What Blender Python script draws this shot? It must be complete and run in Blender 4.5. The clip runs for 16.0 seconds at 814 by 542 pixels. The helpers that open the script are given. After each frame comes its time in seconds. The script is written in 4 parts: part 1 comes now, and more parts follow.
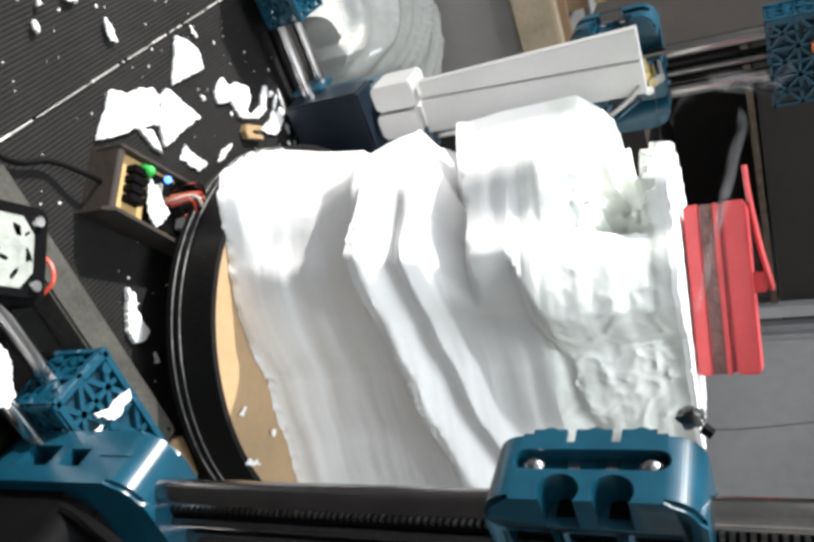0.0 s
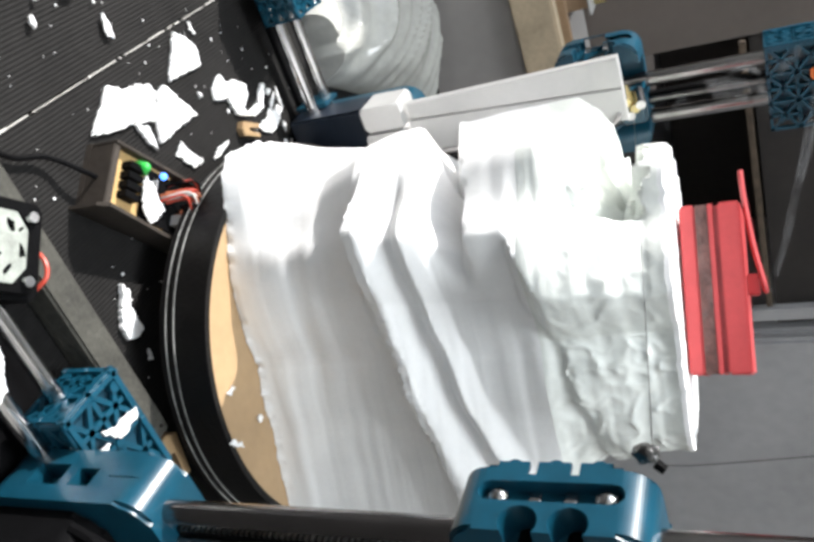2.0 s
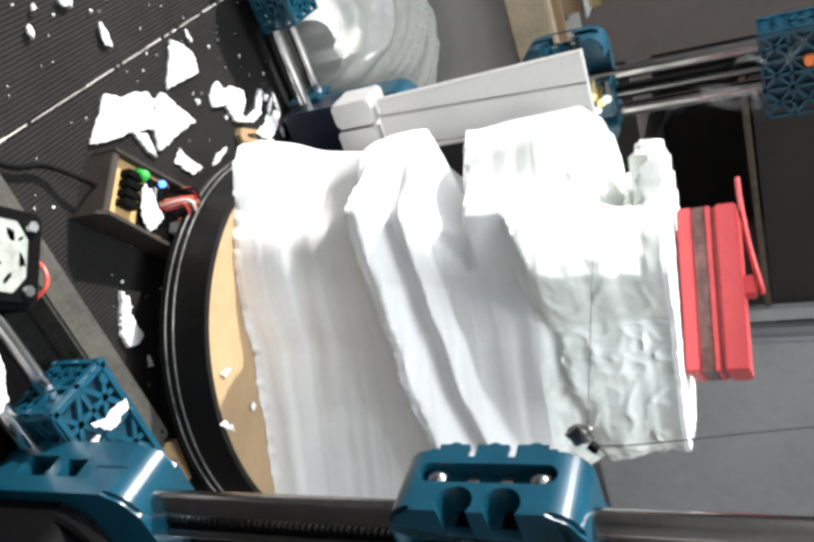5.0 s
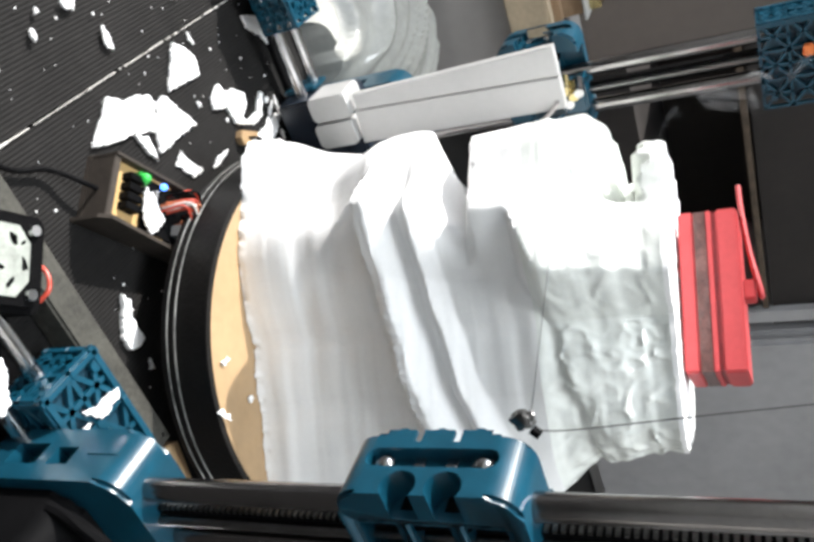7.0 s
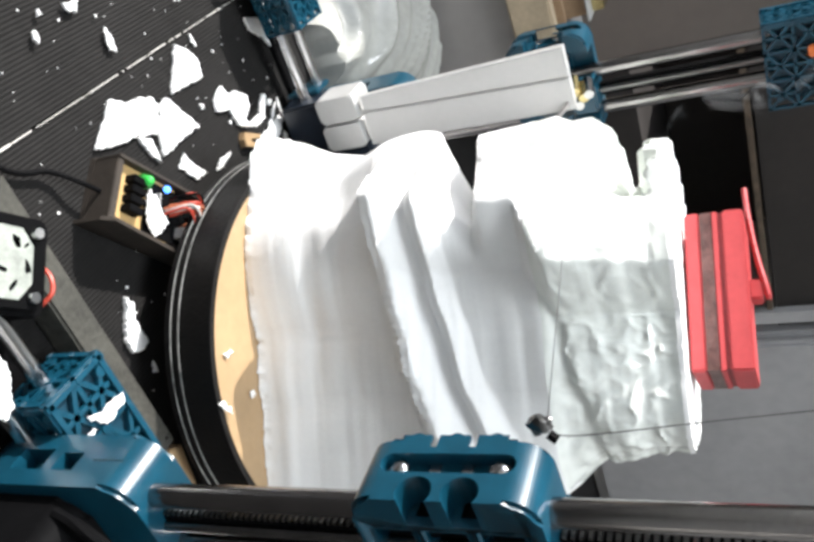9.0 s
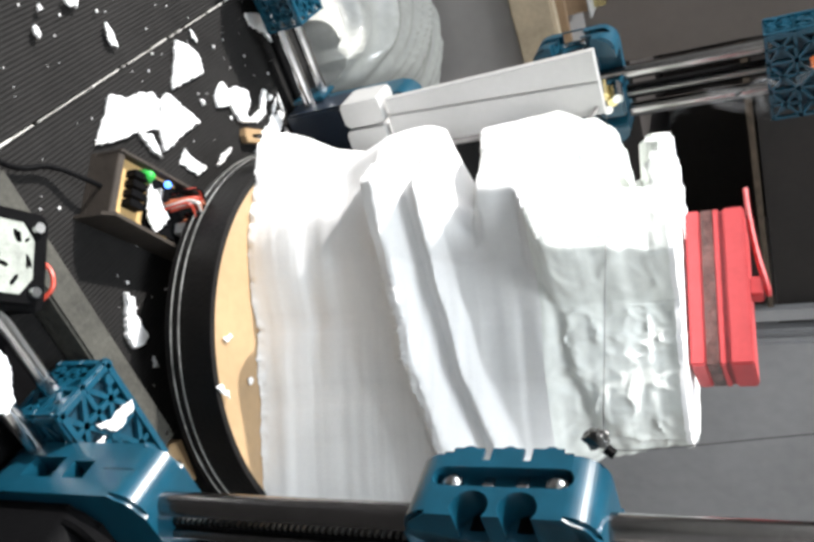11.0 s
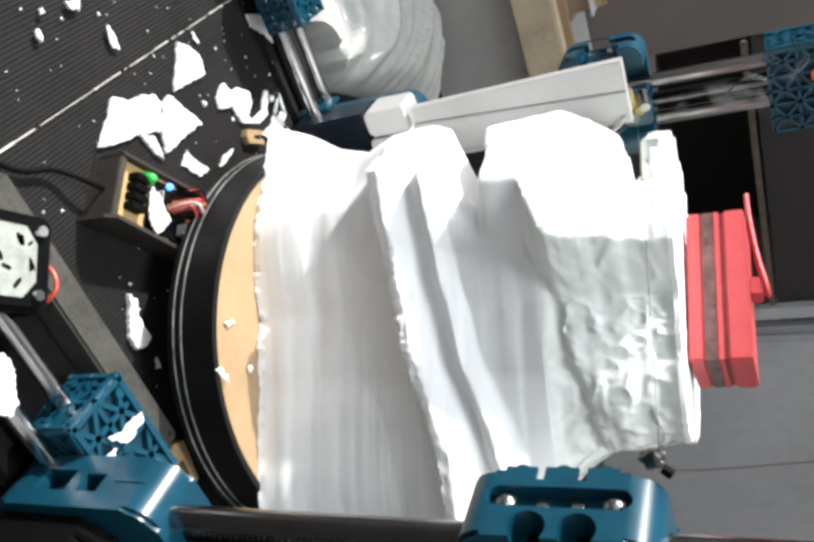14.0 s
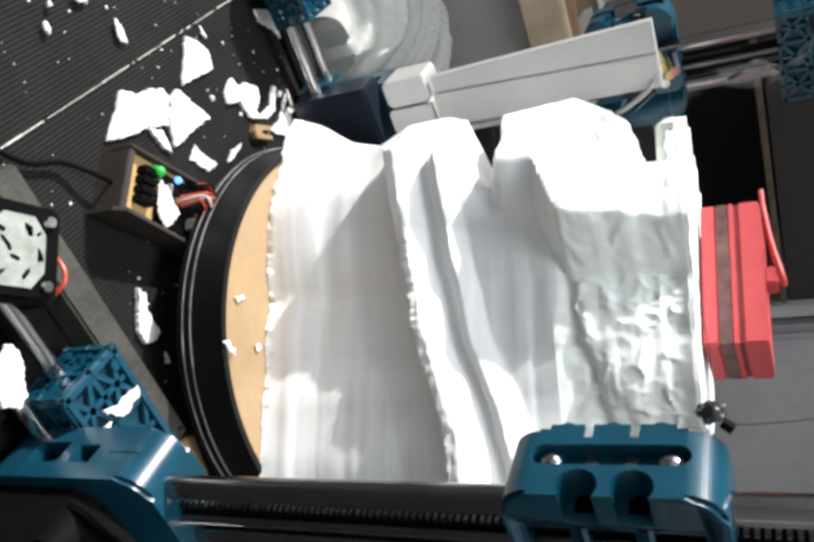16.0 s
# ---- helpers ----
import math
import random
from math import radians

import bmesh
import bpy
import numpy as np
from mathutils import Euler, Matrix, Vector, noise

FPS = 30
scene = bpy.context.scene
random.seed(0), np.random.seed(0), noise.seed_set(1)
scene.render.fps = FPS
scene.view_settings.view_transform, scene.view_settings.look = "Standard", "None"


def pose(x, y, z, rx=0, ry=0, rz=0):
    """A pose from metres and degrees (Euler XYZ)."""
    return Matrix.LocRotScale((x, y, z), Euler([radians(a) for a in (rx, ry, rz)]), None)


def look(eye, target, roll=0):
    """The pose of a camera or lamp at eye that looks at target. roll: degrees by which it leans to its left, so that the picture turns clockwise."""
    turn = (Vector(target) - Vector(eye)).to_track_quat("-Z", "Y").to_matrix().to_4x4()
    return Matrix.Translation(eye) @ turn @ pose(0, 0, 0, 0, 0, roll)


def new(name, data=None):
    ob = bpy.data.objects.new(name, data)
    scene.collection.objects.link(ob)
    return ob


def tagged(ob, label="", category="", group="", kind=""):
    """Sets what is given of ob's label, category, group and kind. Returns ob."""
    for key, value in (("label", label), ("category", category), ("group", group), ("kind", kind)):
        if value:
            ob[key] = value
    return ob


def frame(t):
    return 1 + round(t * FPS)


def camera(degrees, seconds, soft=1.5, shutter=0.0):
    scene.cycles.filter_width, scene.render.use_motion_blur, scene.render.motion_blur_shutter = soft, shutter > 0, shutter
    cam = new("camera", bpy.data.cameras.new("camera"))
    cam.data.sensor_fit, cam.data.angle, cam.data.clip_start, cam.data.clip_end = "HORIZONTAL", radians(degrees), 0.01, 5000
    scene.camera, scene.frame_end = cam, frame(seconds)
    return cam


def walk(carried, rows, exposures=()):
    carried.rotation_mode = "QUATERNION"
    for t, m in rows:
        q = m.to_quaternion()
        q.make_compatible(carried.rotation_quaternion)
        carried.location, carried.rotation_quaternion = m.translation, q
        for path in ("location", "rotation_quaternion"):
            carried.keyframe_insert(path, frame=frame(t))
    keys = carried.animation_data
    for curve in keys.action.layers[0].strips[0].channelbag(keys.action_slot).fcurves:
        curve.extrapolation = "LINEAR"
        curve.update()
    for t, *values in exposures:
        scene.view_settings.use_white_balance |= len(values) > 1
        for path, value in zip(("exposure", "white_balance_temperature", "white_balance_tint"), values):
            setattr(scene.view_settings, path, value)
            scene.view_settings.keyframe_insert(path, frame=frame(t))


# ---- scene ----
cam = camera(54.9, 16.0, soft=3.4)
walk(cam, [
    (0, pose(0.0064, -0.0010, 0.3574, 11.870, -63.431, 44.067)),
    (0.5, pose(0.0098, -0.0006, 0.3564, 12.646, -63.403, 43.648)),
    (1, pose(0.0088, -0.0002, 0.3572, 12.437, -63.503, 43.858)),
    (1.5, pose(0.0088, 0.0000, 0.3571, 11.689, -63.596, 44.633)),
    (2, pose(0.0064, 0.0000, 0.3595, 10.515, -63.685, 45.431)),
    (2.5, pose(0.0053, 0.0006, 0.3598, 9.812, -64.035, 45.940)),
    (3, pose(0.0051, -0.0011, 0.3612, 10.512, -64.039, 45.167)),
    (3.5, pose(0.0063, -0.0015, 0.3613, 11.325, -63.732, 44.473)),
    (4, pose(0.0051, -0.0008, 0.3613, 11.525, -63.667, 44.363)),
    (6.5, pose(0.0023, 0.0000, 0.3602, 11.624, -63.634, 44.377)),
    (7, pose(0.0000, 0.0000, 0.3600, 11.227, -63.857, 44.649)),
    (7.5, pose(0.0010, -0.0001, 0.3588, 11.636, -63.847, 44.200)),
    (8, pose(0.0004, -0.0007, 0.3590, 11.708, -63.859, 44.063)),
    (8.5, pose(0.0012, -0.0013, 0.3595, 11.814, -63.807, 43.963)),
    (9, pose(0.0012, 0.0008, 0.3577, 11.768, -63.685, 44.291)),
    (11.5, pose(0.0016, 0.0003, 0.3584, 11.096, -63.652, 44.745)),
    (12, pose(0.0008, 0.0011, 0.3593, 11.195, -63.539, 44.668)),
    (12.5, pose(-0.0020, 0.0009, 0.3587, 10.869, -63.864, 44.826)),
    (13, pose(-0.0021, 0.0001, 0.3594, 10.672, -63.754, 44.967)),
    (13.5, pose(-0.0028, 0.0011, 0.3597, 10.746, -63.631, 44.822)),
    (14, pose(-0.0014, 0.0007, 0.3603, 11.031, -63.440, 44.582)),
    (14.5, pose(-0.0014, 0.0001, 0.3584, 11.048, -63.511, 44.627)),
    (15, pose(0.0017, -0.0004, 0.3577, 11.444, -63.288, 44.305)),
    (15.5, pose(0.0038, -0.0003, 0.3567, 11.488, -63.101, 44.317)),
    (16, pose(0.0059, -0.0012, 0.3556, 11.825, -62.924, 44.084)),
], exposures=[(0, 0.55), (4, 0.58), (9, 0.62), (12.5, 0.63), (14.5, 0.4), (16, 0.23)])

# how the two gantries travel: seconds, metres along the base rods, metres up the rods
NEAR = [ (0, 0.0066, 0.0510), (0.5, 0.0115, 0.0470), (1, 0.0151, 0.0442), (1.5, 0.0182, 0.0414), (2, 0.0218, 0.0378), (2.5, 0.0240, 0.0341), (3, 0.0241, 0.0328), (3.5, 0.0201, 0.0304), (4, 0.0163, 0.0272), (6.5, 0.0022, 0.0046), (7, 0.0000, 0.0000), (7.5, -0.0001, -0.0064), (8, -0.0006, -0.0073), (8.5, 0.0004, -0.0017), (9, 0.0014, 0.0029), (11.5, 0.0145, 0.0249), (12, 0.0190, 0.0280), (12.5, 0.0223, 0.0300), (13, 0.0252, 0.0325), (13.5, 0.0214, 0.0358), (14, 0.0181, 0.0391), (14.5, 0.0137, 0.0427), (15, 0.0107, 0.0461), (15.5, 0.0072, 0.0496), (16, 0.0042, 0.0530) ]
FAR = [ (0, 0.0061, 0.0487), (0.5, 0.0112, 0.0453), (1, 0.0143, 0.0426), (1.5, 0.0177, 0.0395), (2, 0.0214, 0.0360), (2.5, 0.0244, 0.0318), (3, 0.0241, 0.0312), (3.5, 0.0202, 0.0280), (4, 0.0166, 0.0249), (6.5, 0.0020, 0.0045), (7, 0.0000, 0.0000), (7.5, -0.0001, -0.0048), (8, -0.0006, -0.0054), (8.5, 0.0003, -0.0007), (9, 0.0009, 0.0040), (11.5, 0.0149, 0.0246), (12, 0.0200, 0.0270), (12.5, 0.0229, 0.0291), (13, 0.0260, 0.0317), (13.5, 0.0229, 0.0349), (14, 0.0193, 0.0377), (14.5, 0.0142, 0.0417), (15, 0.0111, 0.0455), (15.5, 0.0069, 0.0486), (16, 0.0030, 0.0527) ]
# how the turntable turns: seconds, degrees
TURN = [(0, 17.3), (1.5, 13.0), (3.5, 7.6), (5.2, 3.6), (7, 0.0), (9, -3.0), (10.8, -5.8), (12.5, -8.4), (14.5, -11.9), (16, -16.1)]
AXIS = (0.2964, 0.3836)

# ---- world, sun, window light, added fill lamps, exposure ----
world = bpy.data.worlds.new("world")
scene.world = world
world.use_nodes = True
sky = world.node_tree.nodes.new("ShaderNodeTexSky")
sky.sky_type = "NISHITA"
sky.sun_disc = False
SUN_DIR = Vector((-0.59, 0.48, 0.645)).normalized()
sky.sun_elevation = math.asin(SUN_DIR.z)
sky.sun_rotation = math.atan2(SUN_DIR.x, SUN_DIR.y)
world.node_tree.links.new(sky.outputs[0], world.node_tree.nodes["Background"].inputs[0])
world.node_tree.nodes["Background"].inputs[1].default_value = 0.12
sun = new("sun", bpy.data.lights.new("sun", "SUN"))
sun.data.energy, sun.data.angle, sun.data.color = 5.4, radians(1.0), (1.0, 0.97, 0.93)
sun.matrix_world = Matrix.Translation((-2, 1.6, 2.2)) @ SUN_DIR.to_track_quat("Z", "Y").to_matrix().to_4x4()
window_light = new("window_light", bpy.data.lights.new("window_light", "AREA"))
window_light.data.shape, window_light.data.size, window_light.data.size_y = "RECTANGLE", 2.0, 2.0
window_light.data.energy, window_light.data.color = 14.0, (0.93, 0.97, 1.0)
window_light.matrix_world = look((-1.48, 1.9, 1.8), (0.2, 0.4, 0.1))
# fill lamp added behind the camera to brighten the block's front
south_fill = new("south_fill_light", bpy.data.lights.new("south_fill_light", "AREA"))
south_fill.data.shape, south_fill.data.size, south_fill.data.size_y = "RECTANGLE", 2.0, 1.3
south_fill.data.energy, south_fill.data.color = 2.0, (0.91, 0.97, 1.0)
south_fill.matrix_world = look((-0.3, -1.18, 2.35), (0.25, 0.4, 0.1))
# second added fill lamp, overhead, for the slopes that face up
roof_fill = new("roof_fill_light", bpy.data.lights.new("roof_fill_light", "AREA"))
roof_fill.data.shape, roof_fill.data.size, roof_fill.data.size_y = "RECTANGLE", 1.1, 1.1
roof_fill.data.energy, roof_fill.data.color = 62.0, (0.91, 0.97, 1.0)
roof_fill.matrix_world = look((-0.25, -0.2, 3.38), (-0.25, -0.199, 0))


# ---- materials ----
def mat(name, color, rough=0.6, metal=0.0, vary=0.15, scale=60.0, bump=0.0, bump_scale=300.0, gloss=0.5):
    """A surface whose colour drifts at two scales, with fine relief."""
    m = bpy.data.materials.new(name)
    m.use_nodes = True
    n, l = m.node_tree.nodes, m.node_tree.links
    b = n["Principled BSDF"]
    b.inputs["Roughness"].default_value, b.inputs["Metallic"].default_value = rough, metal
    b.inputs["Specular IOR Level"].default_value = gloss
    tc = n.new("ShaderNodeTexCoord")
    big = n.new("ShaderNodeTexNoise")
    big.inputs["Scale"].default_value, big.inputs["Detail"].default_value = scale, 6
    l.new(tc.outputs["Object"], big.inputs["Vector"])
    small = n.new("ShaderNodeTexNoise")
    small.inputs["Scale"].default_value, small.inputs["Detail"].default_value = scale * 9, 3
    l.new(tc.outputs["Object"], small.inputs["Vector"])
    mix = n.new("ShaderNodeMix")
    mix.inputs[0].default_value = 0.35
    l.new(big.outputs["Fac"], mix.inputs[2])
    l.new(small.outputs["Fac"], mix.inputs[3])
    ramp = n.new("ShaderNodeValToRGB")
    lo, hi = [c * (1 - vary) for c in color], [min(1, c * (1 + vary)) for c in color]
    ramp.color_ramp.elements[0].position, ramp.color_ramp.elements[1].position = 0.32, 0.68
    ramp.color_ramp.elements[0].color, ramp.color_ramp.elements[1].color = (*lo, 1), (*hi, 1)
    l.new(mix.outputs[0], ramp.inputs[0])
    l.new(ramp.outputs[0], b.inputs["Base Color"])
    if bump:
        t = n.new("ShaderNodeTexNoise")
        t.inputs["Scale"].default_value, t.inputs["Detail"].default_value = bump_scale, 4
        l.new(tc.outputs["Object"], t.inputs["Vector"])
        bp = n.new("ShaderNodeBump")
        bp.inputs["Strength"].default_value, bp.inputs["Distance"].default_value = bump, 0.002
        l.new(t.outputs["Fac"], bp.inputs["Height"])
        l.new(bp.outputs[0], b.inputs["Normal"])
    return m


def ribbed(name, color, axis, pitch, depth, rough, gloss=0.5):
    """A surface with fine parallel ribs across one axis."""
    m = mat(name, color, rough, vary=0.3, scale=14)
    n, l = m.node_tree.nodes, m.node_tree.links
    b = n["Principled BSDF"]
    b.inputs["Specular IOR Level"].default_value = gloss
    tc = n.new("ShaderNodeTexCoord")
    w = n.new("ShaderNodeTexWave")
    w.bands_direction = axis
    w.inputs["Scale"].default_value = math.pi * 2 / pitch / 20
    w.inputs["Distortion"].default_value = 0.15
    l.new(tc.outputs["Object"], w.inputs["Vector"])
    bp = n.new("ShaderNodeBump")
    bp.inputs["Strength"].default_value, bp.inputs["Distance"].default_value = 1.0, depth
    l.new(w.outputs["Fac"], bp.inputs["Height"])
    l.new(bp.outputs[0], b.inputs["Normal"])
    return m


FLOOR = ribbed("black_ribbed_rubber", (0.0125, 0.0118, 0.0115), "X", 0.0026, 0.0003, 0.75, 0.14)
TEAL = ribbed("teal_printed_plastic", (0.0042, 0.05, 0.084), "Z", 0.0009, 0.000018, 0.28)
STEEL = mat("polished_steel", (0.55, 0.55, 0.56), 0.16, 1.0, 0.08, 40)
ROD = mat("worn_steel_rod", (0.3, 0.29, 0.29), 0.2, 1.0, 0.15, 60)
DARKSTEEL = mat("dark_steel", (0.2, 0.2, 0.2), 0.3, 1.0, 0.2, 80)
BRASS = mat("brass_terminal", (0.6, 0.5, 0.25), 0.25, 1.0, 0.2, 100)
BLACK = mat("black_plastic", (0.003, 0.003, 0.0034), 0.65, 0, 0.3, 50, 0.1, 400, 0.06)
RUBBER = mat("black_rubber_belt", (0.0075, 0.0068, 0.0066), 0.5, 0, 0.25, 30, 0.2, 400, 0.2)
FOAM = mat("white_foam", (0.9, 0.9, 0.9), 0.75, 0, 0.03, 40, 0.08, 900)
FILM = mat("melted_foam_skin", (0.87, 0.9, 0.86), 0.11, 0, 0.12, 15, 0.2, 80)

PLY = mat("birch_plywood", (0.37, 0.25, 0.138), 0.4, 0, 0.12, 18, 0.05, 300)
GREYWOOD = mat("weathered_batten", (0.046, 0.0445, 0.037), 0.8, 0, 0.5, 45, 0.6, 160)
PINE = mat("pine_wood", (0.46, 0.37, 0.26), 0.6, 0, 0.2, 25, 0.2, 200)
WHITEBAR = mat("white_aluminium", (0.43, 0.43, 0.425), 0.4, 0, 0.05, 30)
RED = mat("red_plastic", (0.46, 0.056, 0.061), 0.5, 0, 0.12, 40, 0.1, 200)
TAPE = mat("clear_brown_tape", (0.11, 0.055, 0.05), 0.25, 0, 0.6, 90, 0.4, 200)
BAGMAT = mat("white_plastic_bag", (0.40, 0.40, 0.375), 0.18, 0, 0.2, 12, 0.2, 40)
LABEL = mat("scuffed_label", (0.3, 0.32, 0.29), 0.5, 0, 0.35, 120)
PAPER = mat("white_foam_scrap", (0.85, 0.85, 0.85), 0.8, 0, 0.03, 60)
GREYPANEL = mat("grey_laminate", (0.33, 0.31, 0.30), 0.55, 0, 0.1, 6, 0.1, 200)
LIGHTGREY = mat("grey_painted_metal", (0.36, 0.355, 0.36), 0.4, 0, 0.15, 5)
BROWNGREY = mat("brown_grey_board", (0.125, 0.104, 0.092), 0.6, 0, 0.12, 8, 0.1, 150)
DARKWOOD = mat("dark_cupboard", (0.017, 0.0132, 0.0118), 0.7, 0, 0.35, 9, 0.1, 150)
CARD = mat("brown_cardboard", (0.3, 0.2, 0.12), 0.8, 0, 0.15, 20)
WALLPAINT = mat("off_white_wall", (0.6, 0.58, 0.55), 0.8, 0, 0.05, 4, 0.1, 200)
GROOVEGLINT = mat("pale_groove_glint", (0.3, 0.3, 0.29), 0.8, 0, 0.9, 25)
ORANGE = mat("orange_plastic", (0.6, 0.16, 0.04), 0.4, 0, 0.2, 60)
# navy stands for the teal foot's side in shadow
SHADENAVY = mat("shade_navy_teal", (0.008, 0.014, 0.025), 0.4, 0, 0.2, 40)
REDSHADE = mat("shaded_red_plastic", (0.25, 0.03, 0.035), 0.5, 0, 0.3, 60)
# teal darkened to imitate shade inside the openwork
TEALDARK = mat("shaded_teal_plastic", (0.003, 0.035, 0.06), 0.5, 0, 0.2, 60)
RIMWOOD = mat("singed_plywood_rim", (0.085, 0.06, 0.04), 0.7, 0, 0.45, 80, 0.2, 200)
BROWN = mat("dark_brown_board", (0.035, 0.027, 0.021), 0.7, 0, 0.3, 60, 0.2, 200)
TANBOARD = mat("tan_circuit_board", (0.5, 0.33, 0.14), 0.5, 0, 0.2, 80)
GREENPLASTIC = mat("green_plastic", (0.03, 0.3, 0.05), 0.4, 0, 0.2, 60)


def glow(name, color, strength):
    m = mat(name, color, 0.3)
    b = m.node_tree.nodes["Principled BSDF"]
    b.inputs["Emission Color"].default_value, b.inputs["Emission Strength"].default_value = (*color, 1), strength
    return m


GREENLED = glow("green_indicator", (0.03, 0.4, 0.06), 0.3)
BLUELED = glow("blue_indicator", (0.08, 0.28, 1.0), 2.5)
REDWIRE = mat("red_wire", (0.5, 0.06, 0.035), 0.4, 0, 0.15, 60)
COPPER = mat("orange_brown_wire", (0.42, 0.13, 0.06), 0.45, 0, 0.2, 60)


# ---- mesh helpers ----
def part(name, bm, material, parent=None, label=""):
    """Links a bmesh as one mesh object, under a thing or a part if given."""
    me = bpy.data.meshes.new(name)
    bmesh.ops.recalc_face_normals(bm, faces=bm.faces[:])
    bm.to_mesh(me)
    bm.free()
    me.materials.append(material)
    ob = new(name, me)
    if parent is not None:
        ob.parent = parent
    if label:
        ob["label"] = label
    return ob


def smooth(ob, angle=40):
    me = ob.data
    bm = bmesh.new()
    bm.from_mesh(me)
    for f in bm.faces:
        f.smooth = True
    for e in bm.edges:
        if len(e.link_faces) == 2 and e.calc_face_angle(0) > radians(angle):
            e.smooth = False
    bm.to_mesh(me)
    bm.free()
    return ob


def box(lo, hi, bevel=0.0, segments=2, bm=None):
    """A bevelled block from corner to corner."""
    bm = bm or bmesh.new()
    c, s = [(a + b) / 2 for a, b in zip(lo, hi)], [b - a for a, b in zip(lo, hi)]
    made = bmesh.ops.create_cube(bm, size=1, matrix=Matrix.LocRotScale(c, None, s))
    if bevel:
        edges = list({e for v in made["verts"] for e in v.link_edges})
        bmesh.ops.bevel(bm, geom=edges, offset=bevel, segments=segments, affect="EDGES")
    return bm


def tube(a, b, r, bm=None, seg=24, r2=None):
    """A round bar from a to b."""
    bm = bm or bmesh.new()
    a, b = Vector(a), Vector(b)
    m = Matrix.Translation((a + b) / 2) @ (b - a).to_track_quat("Z", "Y").to_matrix().to_4x4()
    bmesh.ops.create_cone(bm, cap_ends=True, segments=seg, radius1=r, radius2=r if r2 is None else r2, depth=(b - a).length, matrix=m)
    return bm


def cable(points, r, bm=None, seg=8, steps=8):
    """A round cable through points, along a Catmull-Rom curve."""
    bm = bm or bmesh.new()
    pts = [Vector(p) for p in points]
    pts = [2 * pts[0] - pts[1]] + pts + [2 * pts[-1] - pts[-2]]
    line = []
    for i in range(1, len(pts) - 2):
        p0, p1, p2, p3 = pts[i - 1:i + 3]
        for k in range(steps):
            t = k / steps
            line.append(0.5 * (2 * p1 + (p2 - p0) * t + (2 * p0 - 5 * p1 + 4 * p2 - p3) * t * t + (3 * p1 - p0 - 3 * p2 + p3) * t ** 3))
    line.append(pts[-2])
    rings = []
    for i, p in enumerate(line):
        d = (line[min(i + 1, len(line) - 1)] - line[max(i - 1, 0)]).normalized()
        q = d.to_track_quat("Z", "Y")
        rings.append([bm.verts.new(p + q @ Vector((r * math.cos(j * math.tau / seg), r * math.sin(j * math.tau / seg), 0))) for j in range(seg)])
    for a, b in zip(rings, rings[1:]):
        for j in range(seg):
            bm.faces.new((a[j], a[(j + 1) % seg], b[(j + 1) % seg], b[j]))
    bm.faces.new(rings[0])
    bm.faces.new(rings[-1])
    return bm


def prism(outline, lo, hi, axis="z", bevel=0.0, bm=None):
    """An outline drawn in two axes, thickened along the third."""
    bm = bm or bmesh.new()
    put = {"z": lambda u, v, w: (u, v, w), "x": lambda u, v, w: (w, u, v), "y": lambda u, v, w: (u, w, v)}[axis]
    a = [bm.verts.new(put(u, v, lo)) for u, v in outline]
    b = [bm.verts.new(put(u, v, hi)) for u, v in outline]
    n = len(a)
    faces = [bm.faces.new(a), bm.faces.new(b)] + [bm.faces.new((a[i], a[(i + 1) % n], b[(i + 1) % n], b[i])) for i in range(n)]
    if bevel:
        edges = list(faces[0].edges) + list(faces[1].edges)
        bmesh.ops.bevel(bm, geom=edges, offset=bevel, segments=2, affect="EDGES")
    return bm


def thing(name, label, category, group="", at=(0, 0, 0)):
    ob = new(name)
    ob.empty_display_size = 0.02
    ob.location = at
    return tagged(ob, label, category, group)


# ---- the place ----
def ground():
    ob = part("floor", prism([(0.0815, -1.2), (1.9, -1.2), (1.9, 3.2), (0.0815, 3.2)], -0.03, 0.0), FLOOR)
    tagged(ob, "black ribbed rubber mat littered with foam crumbs", "floor", kind="structure")
    ob = part("floor_board", prism([(-1.5, -1.2), (0.0795, -1.2), (0.0795, 3.2), (-1.5, 3.2)], -0.03, -0.002), FLOOR)
    tagged(ob, "second black ribbed mat", "floor", kind="structure")
    rng = random.Random(11)
    bm = bmesh.new()
    y = 0.2
    while y < 0.62:
        l = rng.choice((0.002, 0.004, 0.006, 0.012, 0.02, 0.03)) * rng.uniform(0.6, 1.4)
        w = rng.choice((0.00003, 0.00006, 0.0001, 0.0003))
        box((0.0803 - w + rng.uniform(-0.0003, 0.0003), y, -0.001), (0.0806 + w, y + l, rng.uniform(0.0003, 0.0008)), bm=bm)
        y += l + rng.choice((0.0003, 0.0006, 0.002, 0.004))
    tagged(part("trim", bm, WALLPAINT), "worn pale chipped edge of a mat", "trim", kind="structure")


